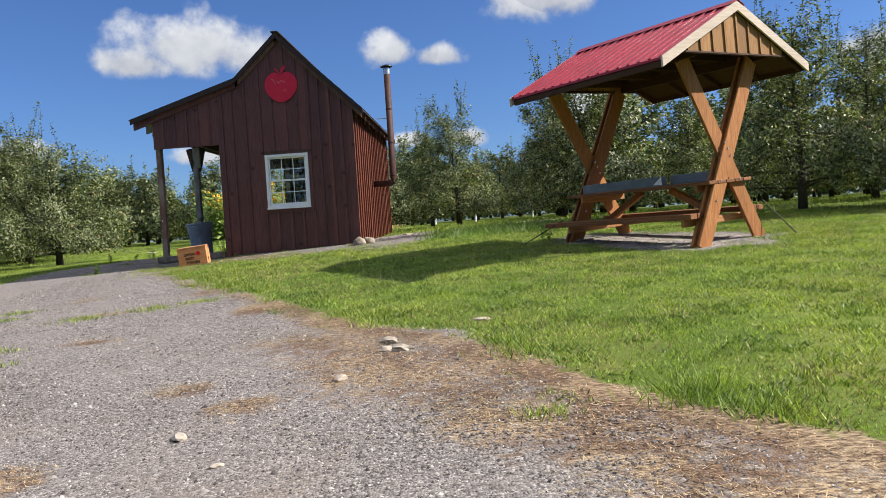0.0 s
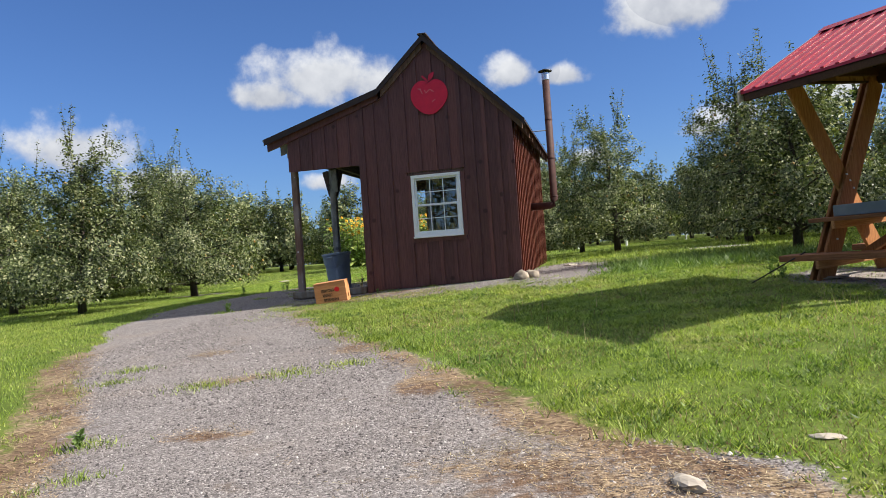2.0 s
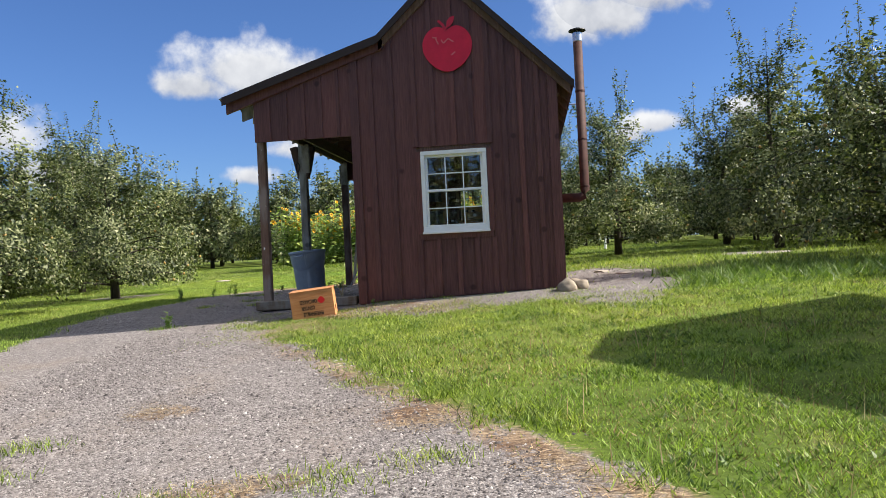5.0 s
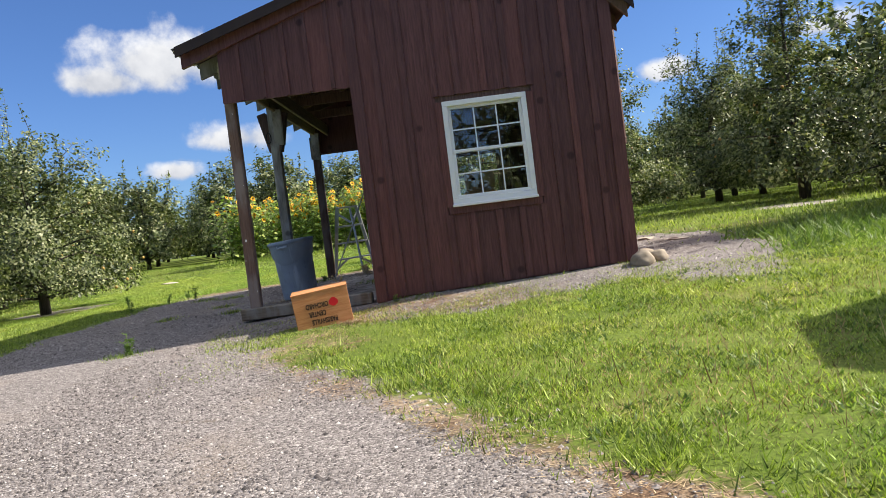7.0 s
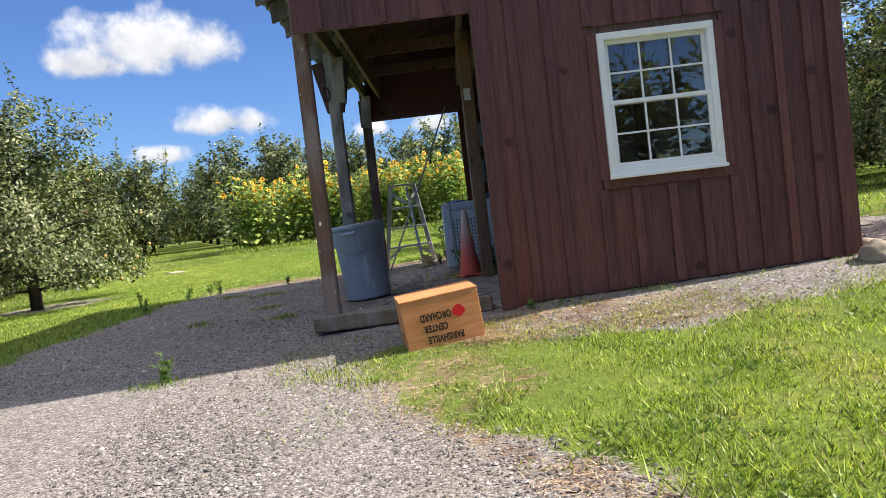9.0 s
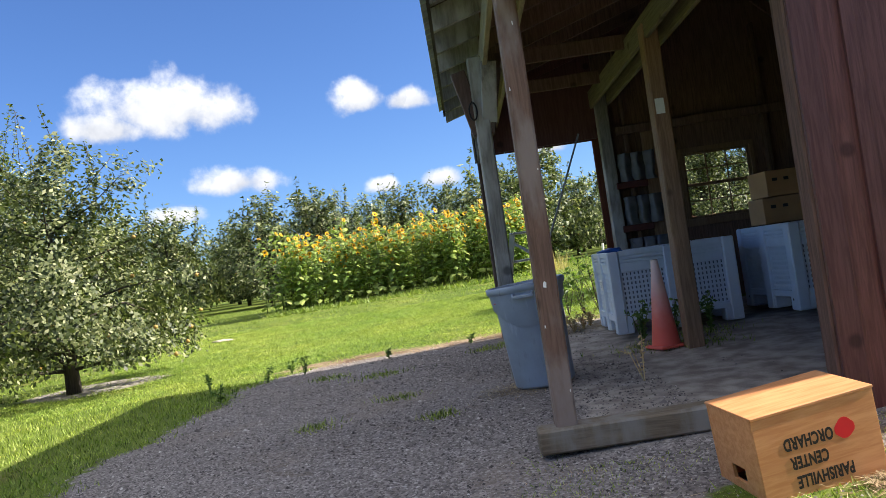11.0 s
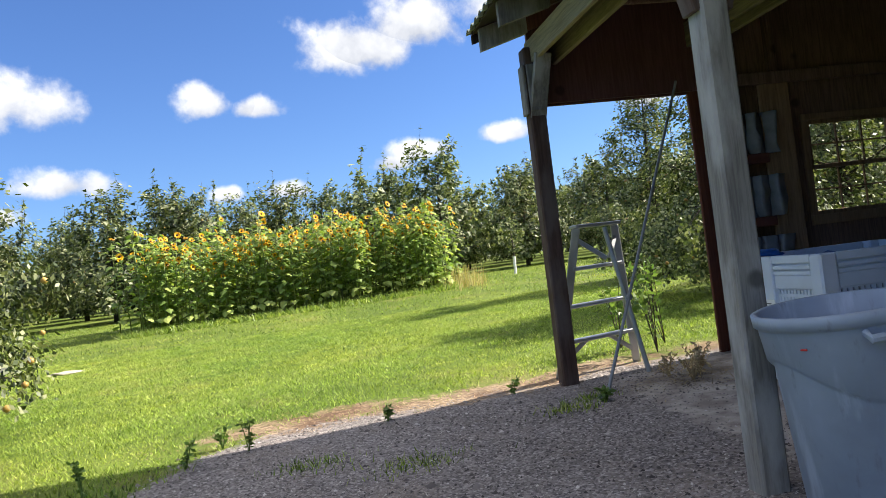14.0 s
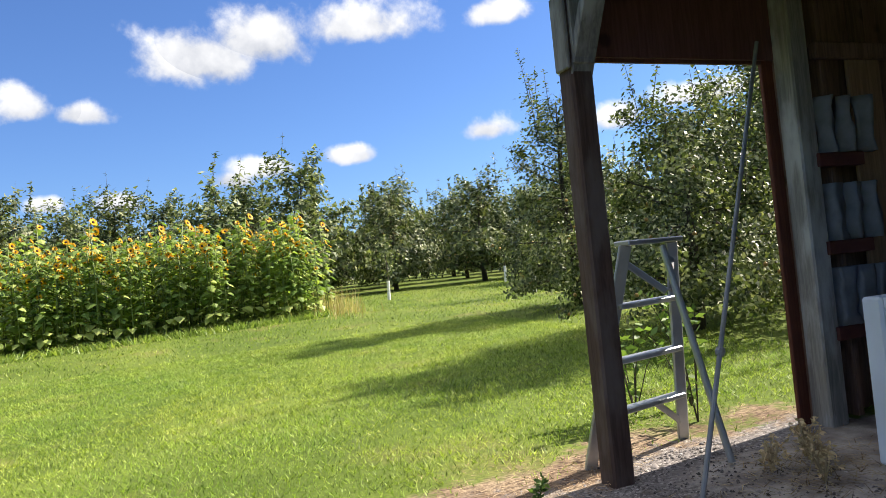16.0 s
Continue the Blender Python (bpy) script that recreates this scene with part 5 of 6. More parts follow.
def litter_keep(x, y, r):
    g, s, d = masks(x, y)
    return (r.uniform(0, 1, len(x)) < smooth01(s + 0.3 * field_noise(x, y, 4, 2), 0.35, 0.8))


def flat_straw(name, xy, length, seed, label):
    r = np.random.default_rng(seed)
    n = len(xy)
    a = r.uniform(0, np.pi, n)
    L = length * r.uniform(0.4, 1.3, n) / 2
    z = land(xy[:, 0], xy[:, 1]) + r.uniform(0.004, 0.03, n)
    c = np.stack([xy[:, 0], xy[:, 1], z], -1)
    d = np.stack([np.cos(a), np.sin(a), r.uniform(-0.18, 0.18, n)], -1) * L[:, None]
    s = np.stack([-np.sin(a), np.cos(a), np.zeros(n)], -1) * 0.0026
    v = np.stack([c - d - s, c - d + s, c + d], 1).reshape(-1, 3)
    return tagged(new(name, soup(name, v, np.arange(3 * n).reshape(n, 3), M_STRAWB)), label, "straw", kind="stuff")


flat_straw("straw_litter", scatter(-8, 3.4, 1.2, 15, 1500, litter_keep, 7), 0.065, 7, "dry straw and dead grass littering the lane edge")
flat_straw("straw_litter", scatter(-10.5, -5.3, 20.7, 22.0, 900, litter_keep, 8), 0.06, 8, "thin straw along the gravel behind the porch")


CLUMPS = ((-3.78, 10.62, 0.4), (-4.35, 11.1, 0.3), (-4.15, 9.05, 0.45), (-3.6, 9.3, 0.35), (-4.9, 8.8, 0.4), (-4.9, 7.1, 0.35), (-6.2, 9.3, 0.3), (-6.4, 9.9, 0.35), (-8.05, 15.05, 0.3), (-6.75, 14.6, 0.35), (-6.4, 14.3, 0.3), (-4.4, 6.4, 0.22), (0.25, 3.9, 0.2),
          (-5.75, 18.55, 0.45), (-5.4, 18.3, 0.4), (-5.2, 18.8, 0.4), (-7.15, 20.15, 0.3), (-6.95, 20.35, 0.2), (-8.3, 19.6, 0.35), (-8.0, 18.2, 0.25), (-8.6, 17.6, 0.25), (-7.6, 17.3, 0.2), (-8.9, 20.0, 0.3))
pts = []
rr = np.random.default_rng(11)
for x, y, s in CLUMPS:
    n = int(700 * s)
    pts.append(np.stack([rr.normal(x, s * 0.42, n), rr.normal(y, s * 0.27, n)], -1))
blades("grass_tufts", np.concatenate(pts), 0.055, 0.010, M_GRASS, 0.9, 12, label="scattered grass tufts growing through the gravel")


rr = np.random.default_rng(15)
pts = []
for i in range(26):
    y = rr.uniform(3.2, 14.2)
    x = np.interp(y, LANE_R[:, 0], LANE_R[:, 1]) + rr.uniform(0.0, 0.45)
    n = int(rr.uniform(60, 190))
    pts.append(np.stack([rr.normal(x, 0.10, n), rr.normal(y, 0.10, n)], -1))
blades("edge_tufts", np.concatenate(pts), 0.085, 0.010, M_GRASS, 1.3, 16, label="long uncut grass tufts along the lane edge")


def pebbles(name, xy, size, seed, label):
    r = np.random.default_rng(seed)
    n = len(xy)
    octa = np.array([(1, 0, -0.35), (0, 1, -0.35), (-1, 0, -0.35), (0, -1, -0.35), (0.1, 0, 0.8)], float)
    fc = np.array([(0, 1, 4), (1, 2, 4), (2, 3, 4), (3, 0, 4)])
    s = size * r.lognormal(0, 0.35, n)
    a = r.uniform(0, 2 * np.pi, n)
    v = octa[None] * (1 + r.uniform(-0.35, 0.35, (n, 5, 3)))
    v = v * s[:, None, None] * np.array([1, 0.8, 0.62])
    c, q = np.cos(a)[:, None], np.sin(a)[:, None]
    v = np.stack([v[..., 0] * c - v[..., 1] * q, v[..., 0] * q + v[..., 1] * c, v[..., 2]], -1)
    v[..., 0] += xy[:, 0:1]
    v[..., 1] += xy[:, 1:2]
    v[..., 2] += (land(xy[:, 0], xy[:, 1]) + s * 0.22)[:, None]
    f = (fc[None] + (np.arange(n) * 5)[:, None, None]).reshape(-1, 3)
    return tagged(new(name, soup(name, v.reshape(-1, 3), f, M_PEBBLE)), label, "gravel", kind="stuff")


def stony(x, y, r):
    g, s, d = masks(x, y)
    return (r.uniform(0, 1, len(x)) < g * (1 - 0.55 * smooth01(s, 0.35, 0.8))) & (r.uniform(0, 1, len(x)) > d * 0.35)


pebbles("gravel", scatter(-5, 1.5, 1.5, 8, 2300, stony, 21), 0.0068, 21, "crushed grey limestone gravel on the lane")
pebbles("gravel", scatter(-8, -3.0, 8, 15.3, 1900, stony, 22), 0.0078, 22, "crushed grey limestone gravel on the lane")
pebbles("gravel", scatter(-10.5, -6.0, 15.3, 21.2, 1300, stony, 23), 0.0078, 23, "grey gravel in front of the porch")
pebbles("gravel", scatter(-6, 4.5, 9.5, 20, 260, lambda x, y, r: stony(x, y, r) & (lane_depth(x, y) < 0), 24), 0.012, 24, "loose gravel round the shed and picnic table")


def tree_meshes(seed, H, spread, leaves, leaf, low=0.45, far=False):
    """Trunk with limbs, a crown of separate leaves, and apples."""
    r = random.Random(seed)
    nr = np.random.default_rng(seed)
    bm = bmesh.new()
    top = Vector((r.uniform(-0.15, 0.15), r.uniform(-0.15, 0.15), H * 0.93))
    trunk = [Vector((0, 0, -0.15)), Vector((r.uniform(-0.05, 0.05), r.uniform(-0.05, 0.05), H * 0.22)), Vector((r.uniform(-0.12, 0.12), r.uniform(-0.12, 0.12), H * 0.55)), top]
    tube(bm, trunk, [0.115, 0.085, 0.05, 0.012], 8)
    twigs = []

    def along(k):
        k *= 3
        i = min(int(k), 2)
        return trunk[i].lerp(trunk[i + 1], k - i)
    for i in range(34):
        k = 0.17 + 0.80 * ((i + r.random()) / 34) ** 1.15
        p = along(k)
        a = i * 2.4 + r.uniform(-0.4, 0.4)
        up = r.uniform(-0.02, 0.45) + max(0, k - 0.55) * 1.6
        reach = spread * (1.0 - 0.52 * max(0, (k - 0.4)) / 0.6) * r.uniform(0.55, 1.15)
        d = Vector((math.cos(a), math.sin(a), up)).normalized()
        mid = p + d * reach * 0.55
        end = p + d * reach + Vector((0, 0, -reach * r.uniform(0.05, 0.38) if k < 0.62 else reach * 0.1))
        end.z = max(end.z, 0.5)
        tube(bm, [p, mid, end], [0.032 * (1.25 - k), 0.02 * (1.25 - k), 0.005], 5)
        twigs.append((p.lerp(mid, 0.4), mid, end, 0.30))
        for j in range(6):
            q = mid.lerp(end, r.random()) if r.random() < 0.7 else p.lerp(mid, r.uniform(0.3, 1))
            dd = Vector((math.cos(a) + r.uniform(-1, 1), math.sin(a) + r.uniform(-1, 1), r.uniform(-0.5, 1.0))).normalized()
            e = q + dd * reach * r.uniform(0.22, 0.48)
            twigs.append((q, q.lerp(e, 0.5), e + Vector((0, 0, r.uniform(-0.15, 0.08))), 0.17))
    # upright water shoots
    for i in range(13):
        k = r.uniform(0.6, 1.0)
        lm = r.choice([t for t in twigs if t[3] > 0.2 and t[1].z > H * 0.45])
        p = lm[1].lerp(lm[2], r.random())
        e = p + Vector((r.uniform(-0.2, 0.2), r.uniform(-0.2, 0.2), r.uniform(0.45, 1.35)))
        tube(bm, [p, e], [0.008, 0.003], 4)
        twigs.append((p, p.lerp(e, 0.5), e, 0.05))
    # drooping skirts
    for i in range(40):
        a = r.uniform(0, 6.28)
        p = Vector((math.cos(a), math.sin(a), 0)) * spread * r.uniform(0.6, 0.95) + Vector((0, 0, H * low * r.uniform(0.7, 1.1)))
        e = p + Vector((math.cos(a) * 0.2, math.sin(a) * 0.2, -r.uniform(0.35, 1.0)))
        twigs.append((p, p.lerp(e, 0.5), e, 0.14))
    # short spurs wrap the upper trunk
    for i in range(30):
        p = along(0.38 + 0.6 * i / 30)
        a = r.uniform(0, 6.28)
        e = p + Vector((math.cos(a), math.sin(a), r.uniform(-0.1, 0.6))) * spread * r.uniform(0.18, 0.34)
        twigs.append((p, p.lerp(e, 0.5), e, 0.24))
    wood_me = mesh_of(bm, "trunk", M_BARK, True)
    P = np.array([[list(a), list(b), list(c)] for a, b, c, _ in twigs])
    W = np.array([w for *_, w in twigs])
    lens = np.linalg.norm(P[:, 2] - P[:, 0], axis=1) * np.where(W < 0.1, 0.30 if far else 0.17, W + 0.25)
    pick = nr.choice(len(P), leaves, p=lens / lens.sum())
    k = nr.uniform(0, 1, leaves)[:, None]
    pos = (1 - k) ** 2 * P[pick, 0] + 2 * k * (1 - k) * P[pick, 1] + k ** 2 * P[pick, 2]
    pos = pos + nr.normal(0, 1, (leaves, 3)) * (W[pick] * (0.5 if far else 0.46))[:, None]
    pos = pos[pos[:, 2] > 0.32]
    n = len(pos)
    # leaves turn their faces outwards and up
    face = pos * np.array([1.0, 1.0, 0.5]) / spread + np.array([0, 0, 0.1]) + nr.normal(0, 0.5, (n, 3))
    d = np.cross(face, nr.normal(0, 1, (n, 3)))
    d /= np.linalg.norm(d, axis=1)[:, None]
    s = np.cross(d, face)
    s /= np.linalg.norm(s, axis=1)[:, None]
    L = leaf * nr.uniform(0.65, 1.25, n)[:, None]
    if far:
        v = np.stack([pos + s * L * 0.34, pos - s * L * 0.34, pos + d * L], 1).reshape(-1, 3)
        crown_me = soup("crown", v, np.arange(3 * n).reshape(n, 3), M_LEAF)
    else:
        v = np.stack([pos, pos + d * L * 0.5 + s * L * 0.27, pos + d * L, pos + d * L * 0.5 - s * L * 0.27], 1).reshape(-1, 3)
        crown_me = soup("crown", v, np.arange(4 * n).reshape(n, 4), M_LEAF)
    # apples hang among the leaves
    bm = bmesh.new()
    for i in range(45):
        c = pos[nr.integers(n)]
        if c[2] > H * 0.8:
            continue
        bmesh.ops.create_icosphere(bm, subdivisions=1, radius=0.036, matrix=Matrix.Translation(c))
    fruit_me = mesh_of(bm, "fruit", M_FRUIT, True)
    return wood_me, crown_me, fruit_me


KINDS = [tree_meshes(31, 4.1, 2.0, 25000, 0.084, 0.33), tree_meshes(32, 3.5, 2.1, 25000, 0.084, 0.33), tree_meshes(33, 4.5, 1.9, 25000, 0.084, 0.33), tree_meshes(34, 3.3, 1.9, 23000, 0.08, 0.33), tree_meshes(35, 4.5, 1.5, 21000, 0.084, 0.33)]
FAR = [tree_meshes(41, 4.0, 2.1, 5600, 0.165, far=True), tree_meshes(42, 3.4, 2.0, 5600, 0.165, far=True), tree_meshes(43, 4.4, 2.0, 5600, 0.165, far=True)]


def apple_tree(x, y, meshes, turn, scale=1.0, label="leafy apple tree with ripening fruit in grass"):
    ob = thing("apple_tree", label, "tree", pose(x, y, gz(x, y), 0, 0, turn) @ Matrix.Scale(scale, 4), "orchard trees")
    for nm, me in zip(("trunk", "crown", "fruit"), meshes):
        c = new(nm, me)
        c.parent = ob
        if nm == "fruit":
            c["kind"] = "stuff"
    return ob


tr = random.Random(77)
NEARBY = [(-0.85, 25.2, 0, 0.93), (2.9, 29.4, 1, 1.1), (2.4, 22.8, 4, 1.0), (2.3, 17.3, 1, 0.88), (6.5, 15.9, 2, 0.88), (9.6, 14.6, 0, 1.0), (5.2, 19.4, 0, 0.74), (-3.2, 24.6, 1, 0.76),
          (-2.0, 29.0, 4, 0.86), (-13.3, 22.9, 3, 1.02), (-13.5, 18.2, 0, 0.95), (-16.9, 27.2, 0, 1.0), (-20.0, 23.6, 2, 1.0), (-18.5, 29.4, 4, 1.2), (9.2, 18.4, 2, 0.88), (13.0, 13.0, 1, 1.1), (-23.5, 19.5, 0, 1.0), (-17.6, 20.6, 3, 1.1)]
for x, y, k, s in NEARBY:
    apple_tree(x, y, KINDS[k], tr.uniform(0, 360), s)
# rows behind the sunflowers and to both sides
for row in range(4):
    for i in range(20):
        x = -32 + 3.2 * i + tr.uniform(-0.5, 0.5) + 1.3 * row
        y = 43.6 + 5.0 * row + tr.uniform(-0.4, 0.4) + 0.03 * x
        apple_tree(x, y, FAR[tr.randrange(3)], tr.uniform(0, 360), tr.uniform(0.85, 1.12))
for row in range(3):
    for i in range(7):
        x = -19.2 - 4.2 * row - 0.6 * i + tr.uniform(-0.5, 0.5)
        y = 27.5 + 3.3 * i + tr.uniform(-0.5, 0.5) - 2 * row
        apple_tree(x, y, FAR[tr.randrange(3)], tr.uniform(0, 360), tr.uniform(0.85, 1.1))
for row in range(4):
    for i in range(5):
        x = 4.4 + 4.4 * row + 0.4 * i + tr.uniform(-0.4, 0.4)
        y = 23.6 + 4.0 * i - 1.5 * row + tr.uniform(-0.4, 0.4)
        apple_tree(x, y, FAR[tr.randrange(3)], tr.uniform(0, 360), tr.uniform(0.9, 1.15))

for row in range(1):
    for i in range(14):
        x = -26 + 3.7 * i + tr.uniform(-0.6, 0.6)
        y = -13 - 5 * row + tr.uniform(-0.6, 0.6)
        apple_tree(x, y, FAR[tr.randrange(3)], tr.uniform(0, 360), tr.uniform(0.95, 1.2))

for i in range(11):
    apple_tree(-24 + 4.4 * i + tr.uniform(-0.6, 0.6), -9 + tr.uniform(-1, 1), FAR[tr.randrange(3)], tr.uniform(0, 360), tr.uniform(1.9, 2.5), "tall leafy tree at the lawn edge")


# ---- the woods beyond the orchard ----
wr = np.random.default_rng(91)
WN = 52000
wk = wr.uniform(0, 1, WN)
wx = np.interp(wk, (0, 0.22, 0.78, 1.0), (-62, -66, 62, 48)) + wr.normal(0, 0.8, WN)
wy = np.interp(wk, (0, 0.22, 0.78, 1.0), (-6, 74, 78, -6)) + wr.normal(0, 0.8, WN)
wtop = 3.4 + 1.5 * np.abs(np.sin(wk * 120.0)) * (0.6 + 0.4 * np.sin(wk * 47.0)) + 0.7 * np.sin(wk * 311.0)
wp = np.stack([wx, wy, land(wx, wy) + wtop * wr.uniform(0, 1, WN) ** 0.9], -1)
wd = wr.normal(0, 1, (WN, 3))
wd /= np.linalg.norm(wd, axis=1)[:, None]
ws = np.cross(wd, wr.normal(0, 1, (WN, 3)))
ws /= np.linalg.norm(ws, axis=1)[:, None]
WL = 0.5 * wr.uniform(0.6, 1.3, WN)[:, None]
wv = np.stack([wp + ws * WL * 0.36, wp - ws * WL * 0.36, wp + wd * WL], 1).reshape(-1, 3)
tagged(new("far_woods", soup("far_woods", wv, np.arange(3 * WN).reshape(WN, 3), M_LEAF)), "far belt of green trees beyond the orchard", "woods", kind="stuff")


# ---- sunflowers ----
def sunflower_meshes(seed):
    r = random.Random(seed)
    H = r.uniform(1.9, 2.55)
    bm = bmesh.new()
    bend = Vector((r.uniform(-0.15, 0.15), r.uniform(-0.15, 0.15), 0))
    spine = [Vector((0, 0, -0.1)), bend * 0.3 + Vector((0, 0, H * 0.5)), bend + Vector((0, 0, H))]
    tube(bm, spine, [0.017, 0.014, 0.009], 5)
    stem = mesh_of(bm, "stem", M_STEM, True)
    bm = bmesh.new()
    for i in range(30):
        k = 0.10 + 0.92 * (i / 30) ** 0.85
        p = spine[0].lerp(spine[1], k * 2) if k < 0.5 else spine[1].lerp(spine[2], k * 2 - 1)
        a = i * 2.4 + r.uniform(-0.4, 0.4)
        L = r.uniform(0.15, 0.27) * (1.2 - 0.4 * k)
        d = Vector((math.cos(a), math.sin(a), r.uniform(-0.1, 0.5))).normalized()
        s = Vector((-math.sin(a), math.cos(a), 0))
        q = p + d * 0.07
        tip = q + d * L + Vector((0, 0, -L * 0.55))
        m1 = q + d * L * 0.45
        vs = [bm.verts.new(v) for v in (q, m1 + s * L * 0.42 + Vector((0, 0, -0.03)), tip, m1 - s * L * 0.42 + Vector((0, 0, -0.03)), m1)]
        for t in ((0, 1, 4), (1, 2, 4), (2, 3, 4), (3, 0, 4)):
            bm.faces.new([vs[j] for j in t])
    leaves = mesh_of(bm, "leaves", M_SFLEAF)
    heads = []
    for j in range(r.choice((1, 2, 2, 3, 4))):
        a = r.uniform(0, 6.28)
        d = Vector((0.5 + r.uniform(-1.0, 0.6), -0.3 + r.uniform(-0.9, 0.9), r.uniform(-0.2, 0.9))).normalized()
        c = spine[2] + Vector((r.uniform(-0.2, 0.2), r.uniform(-0.2, 0.2), -0.3 * j)) * (1 if j else 0) + Vector((0, 0, -r.uniform(0.0, 0.3))) + d * 0.13
        m = Matrix.Translation(c) @ d.to_track_quat("Z", "Y").to_matrix().to_4x4()
        R = r.uniform(0.025, 0.045)
        bm = bmesh.new()
        n = 16
        for ring in range(2):
            for i in range(n):
                t = (i + 0.5 * ring) * 2 * math.pi / n
                w = 0.16
                pts3 = ((R * 0.6, t - w, 0.0), (R * 1.5, t - w * 0.9, 0.014), (R * 2.2, t, 0.02 - 0.03 * ring), (R * 1.5, t + w * 0.9, 0.014), (R * 0.6, t + w, 0.0))
                bm.faces.new([bm.verts.new(m @ Vector((rad * math.cos(an), rad * math.sin(an), z))) for rad, an, z in pts3])
        pet = mesh_of(bm, "petals", M_PETAL)
        bm = bmesh.new()
        lathe(bm, [(R * 0.68, -0.012), (R * 0.68, 0.008), (R * 0.42, 0.02), (0.002, 0.014)], 12, m)
        heads.append((pet, mesh_of(bm, "seed_disc", M_SEED, True)))
    return stem, leaves, heads


SF = [sunflower_meshes(60 + i) for i in range(14)]
fr_ = random.Random(9)
for i in range(300):
    k = fr_.random()
    x = -13.3 + 8.3 * k + fr_.uniform(-0.2, 0.2)
    y = 34.2 + 1.0 * k + 3.4 * fr_.random() ** 1.3
    stem, leaves, heads = SF[fr_.randrange(14)]
    sf = thing("sunflower", "tall yellow sunflower with dark seed disc in plot", "sunflower", pose(x, y, gz(x, y), fr_.uniform(-4, 4), fr_.uniform(-4, 4), fr_.uniform(-35, 35)) @ Matrix.Scale(fr_.uniform(0.80, 1.05) + (0.08 if i % 9 == 0 else 0.0), 4), "sunflower plot")
    for nm, me in (("stem", stem), ("foliage", leaves)):
        new(nm, me).parent = sf
    for pet, disc in heads:
        h = new("flower_head", disc)
        h.parent = sf
        new("petal_ring", pet).parent = h


# ---- weeds, saplings and small things ----
def weed(name, x, y, H, n, mat, label, seed, leaf=0.05, stem_mat=None, droop=0.3, category="weed"):
    """A few wiry stems with small leaves along them."""
    r = random.Random(seed)
    ob = thing(name, label, category, pose(x, y, gz(x, y) - 0.01))
    bm, bl = bmesh.new(), bmesh.new()
    for i in range(n):
        a = r.uniform(0, 6.28)
        tilt = r.uniform(0.05, 0.5)
        h = H * r.uniform(0.6, 1.1)
        e = Vector((math.cos(a) * tilt * h, math.sin(a) * tilt * h, h))
        m = e * 0.5 + Vector((0, 0, h * 0.12))
        e = e - Vector((0, 0, droop * h * r.random()))
        tube(bm, [(0, 0, 0), m, e], [0.005, 0.004, 0.0015], 4)
        for j in range(14):
            k = r.uniform(0.15, 1)
            p = (m * 2 * k) if k < 0.5 else m.lerp(e, k * 2 - 1)
            d = Vector((r.gauss(0, 1), r.gauss(0, 1), r.gauss(0.2, 0.6))).normalized()
            s = d.cross(Vector((r.gauss(0, 1), r.gauss(0, 1), r.gauss(0, 1)))).normalized()
            L = leaf * r.uniform(0.6, 1.2)
            bl.faces.new([bl.verts.new(v) for v in (p, p + d * L * 0.5 + s * L * 0.25, p + d * L, p + d * L * 0.5 - s * L * 0.25)])
    part("stalk", bm, stem_mat or mat, ob)["kind"] = "stuff"
    part("foliage", bl, mat, ob)["kind"] = "stuff"
    return ob


for i, (x, y, h) in enumerate(((-9.35, 20.75, 0.26), (-9.75, 20.55, 0.22), (-8.35, 20.85, 0.14), (-7.35, 20.95, 0.14), (-10.3, 20.2, 0.28), (-9.55, 20.95, 0.18), (-10.0, 19.6, 0.20))):
    weed("green_weed", x, y, h, 4, M_WEED, "small leafy weed at the gravel edge", 200 + i, 0.045)
for i, (x, y, h) in enumerate(((-5.35, 18.62, 0.45), (-5.15, 18.75, 0.38), (-5.75, 18.85, 0.40), (-5.42, 18.95, 0.35))):
    weed("green_weed", x, y, h, 10, M_WEED, "leafy green weed growing against the orchard bin", 220 + i, 0.05)
weed("dry_weed", -6.12, 17.28, 0.38, 5, M_DRYWEED, "dry seed-headed weed beside the porch post", 240, 0.03)
tr5 = np.random.default_rng(54)
for (x, y, sx, sy, n, what) in ((-7.03, 17.72, 0.17, 0.13, 420, "flattened brown grass at the grey post foot"), (-6.08, 20.42, 0.28, 0.20, 700, "flattened dead weeds by the rear corner post"), (-5.55, 15.05, 0.35, 0.16, 300, "pale straw scraps beside the apple crate"), (-5.66, 14.93, 0.07, 0.05, 260, "small heap of pale chaff at the crate")):
    flat_straw("dead_grass", np.stack([tr5.normal(x, sx, n), tr5.normal(y, sy, n)], -1), 0.12, 55 + n, what)
for i, (x, y, h) in enumerate(((-6.05, 20.45, 0.28), (-6.18, 20.30, 0.24), (-5.95, 20.62, 0.30), (-6.25, 20.55, 0.26))):
    weed("dry_weed", x, y, h, 12, M_DRYWEED, "dead brown weeds drooping by the rear post", 250 + i, 0.032, droop=1.0)
for i, (x, y, h) in enumerate(((-5.85, 21.55, 0.85), (-5.6, 21.9, 0.9), (-6.0, 22.0, 0.7))):
    weed("sucker_shoot", x, y, h, 6, M_WEED, "leafy sucker shoots behind the shed corner", 260 + i, 0.085, M_BARK, 0.15, "shrub")
for i, (x, y, h) in enumerate(((-8.0, 15.1, 0.22), (-6.9, 20.2, 0.12), (-4.9, 7.1, 0.16), (0.95, 12.9, 0.30), (1.05, 12.7, 0.25))):
    weed("green_weed", x, y, h, 5, M_WEED, "small green weed clump in gravel", 270 + i, 0.05)
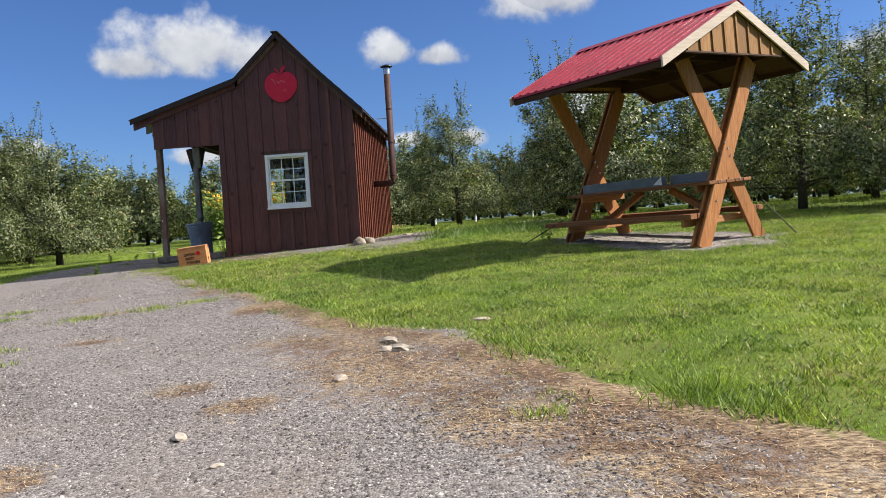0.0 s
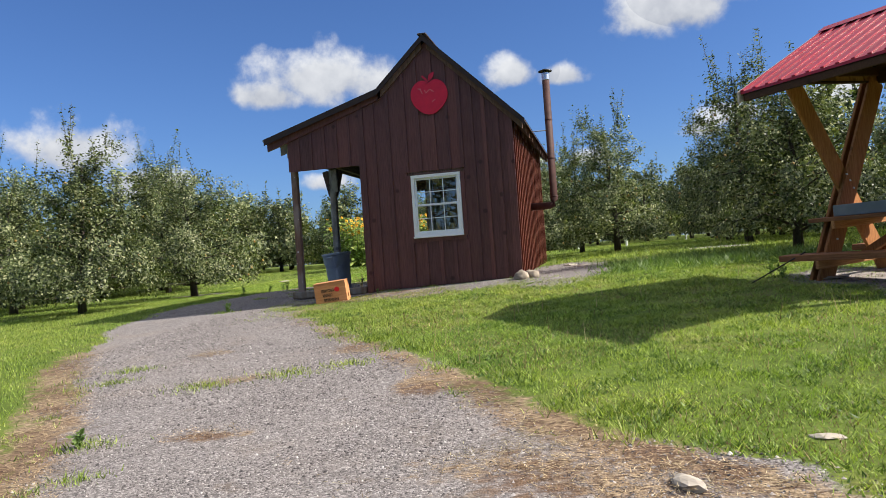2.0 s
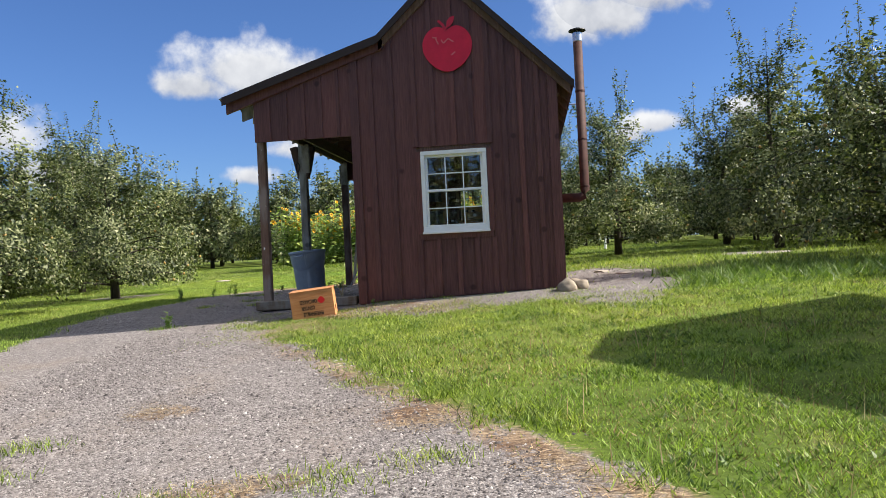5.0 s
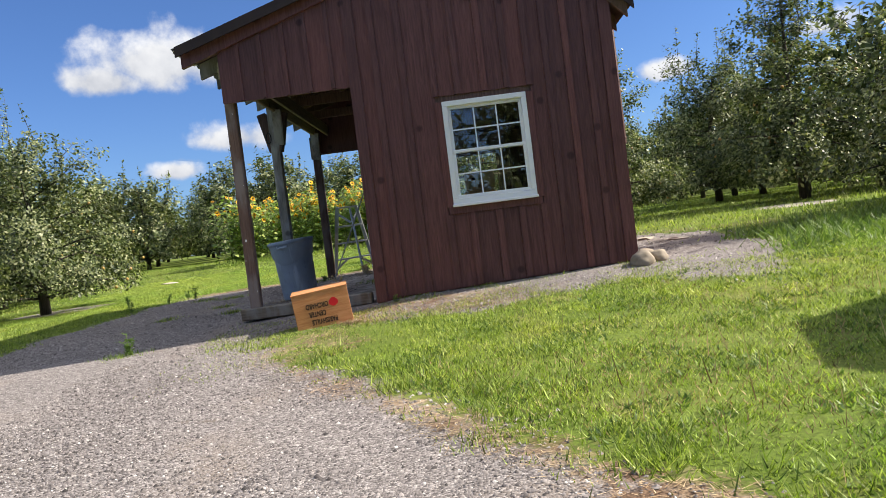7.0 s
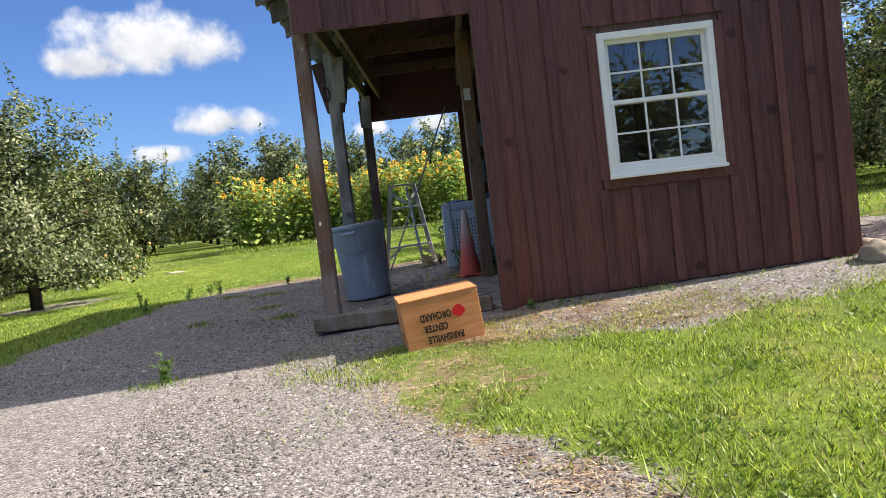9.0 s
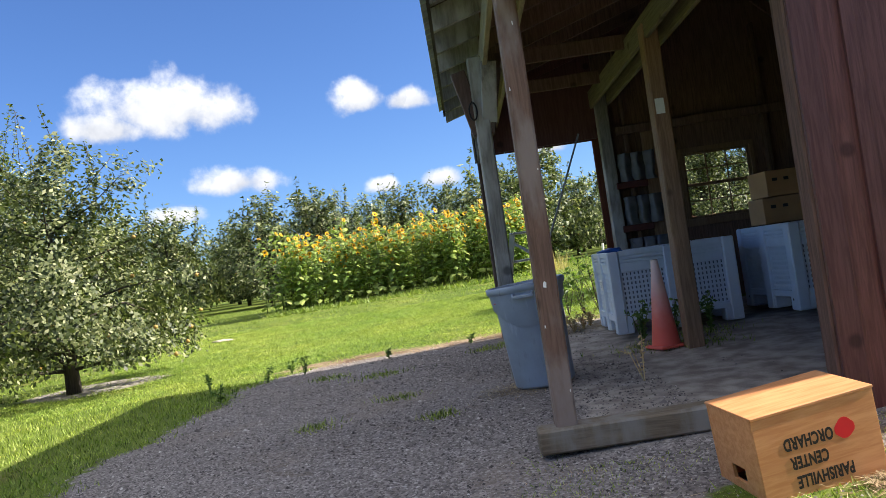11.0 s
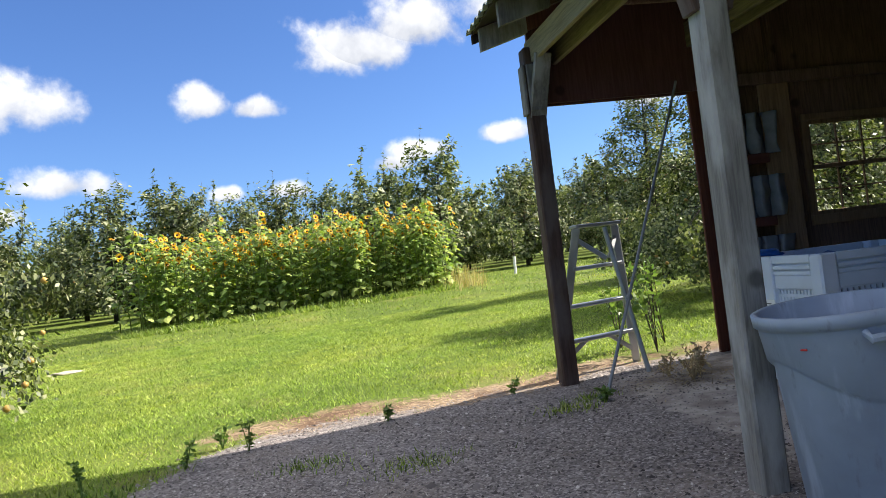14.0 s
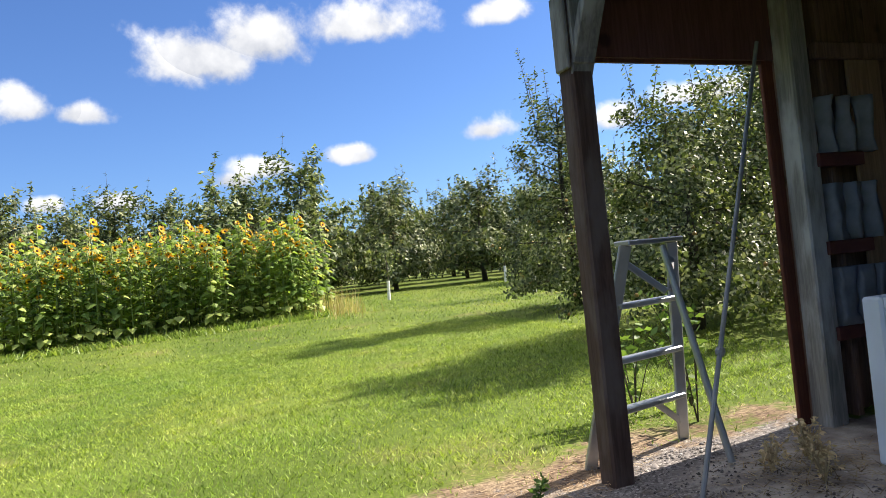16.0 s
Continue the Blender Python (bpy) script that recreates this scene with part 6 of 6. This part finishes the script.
weed("green_weed", -5.25, 15.55, 0.08, 3, M_WEED, "tiny green weed at the wall foot", 280, 0.04)

for i, (x, y) in enumerate(((-2.5, 38.3), (2.6, 41.0), (-0.4, 33.5))):
    sp_ = thing("sapling", "young apple sapling with a white trunk guard", "sapling", pose(x, y, gz(x, y)))
    bm = bmesh.new()
    tube(bm, [(0, 0, -0.05), (0.03, 0, 0.9), (0, 0.04, 1.7)], [0.02, 0.016, 0.006], 6)
    part("trunk", bm, M_BARK, sp_)
    bm = bmesh.new()
    tube(bm, [(0, 0, 0.0), (0.018, 0, 0.55)], [0.045, 0.045], 10)
    part("trunk_guard", bm, M_STICKER, sp_, "white plastic trunk guard")
    bm = bmesh.new()
    r = random.Random(300 + i)
    for j in range(260):
        z = r.uniform(0.7, 1.8)
        w = 0.38 * (1 - abs(z - 1.1) / 1.0)
        p = Vector((r.gauss(0, w * 0.6), r.gauss(0, w * 0.6), z))
        d = Vector((r.gauss(0, 1), r.gauss(0, 1), r.gauss(0, 1))).normalized()
        s = d.cross(Vector((r.gauss(0, 1), r.gauss(0, 1), r.gauss(0, 1)))).normalized()
        bm.faces.new([bm.verts.new(v) for v in (p, p + d * 0.05 + s * 0.025, p + d * 0.1, p + d * 0.05 - s * 0.025)])
    part("crown", bm, M_LEAF, sp_)

# paint chips and a white tag on the porch posts
tag = thing("paper_tag", "white paper tag tacked to the inner post", "tag", pose(XL - 0.015, 18.146, 3.28))
bm = bmesh.new()
box(bm, (-0.01, 0, 0), (0.075, 0.003, 0.13))
part("paper", bm, M_STICKER, tag)
chips = random.Random(8)
for i in range(6):
    z = 2.02 if i == 2 else 1.5 + 0.38 * i + chips.uniform(-0.1, 0.1)
    c = thing("paint_chip", "flake of pale paint on the porch post", "paint flake", pose(-6.86 + (-0.01 if i == 2 else chips.choice((-0.043, -0.04, 0.038, 0.043, 0.02))), YF + 0.22 - 0.0602, z), "paint flakes")
    bm = bmesh.new()
    w, hh = chips.uniform(0.0015, 0.004), chips.uniform(0.004, 0.014)
    if i == 2:
        w, hh = 0.010, 0.019
    prism(bm, [(-w, -hh * 0.7), (w * 0.6, -hh), (w, hh * 0.4), (0, hh), (-w * 0.8, hh * 0.5)], -0.001, 0.001)
    part("flake", bm, M_STICKER, c)

# dry reedy grass at the end of the sunflower plot and tall weeds along its foot
r5 = np.random.default_rng(51)
blades("dry_grass", np.stack([r5.normal(-4.75, 0.3, 420), r5.normal(35.9, 0.9, 420)], -1), 0.55, 0.02, M_REED, 0.35, 51, label="tan dry grass at the sunflower plot's end")
k5 = r5.uniform(0, 1, 2600)
blades("plot_weeds", np.stack([-13.3 + 8.4 * k5, 34.0 + 1.0 * k5 + r5.normal(0, 0.18, 2600)], -1), 0.17, 0.04, M_SFLEAF, 1.6, 52, label="green weeds along the foot of the sunflowers", category="weeds")
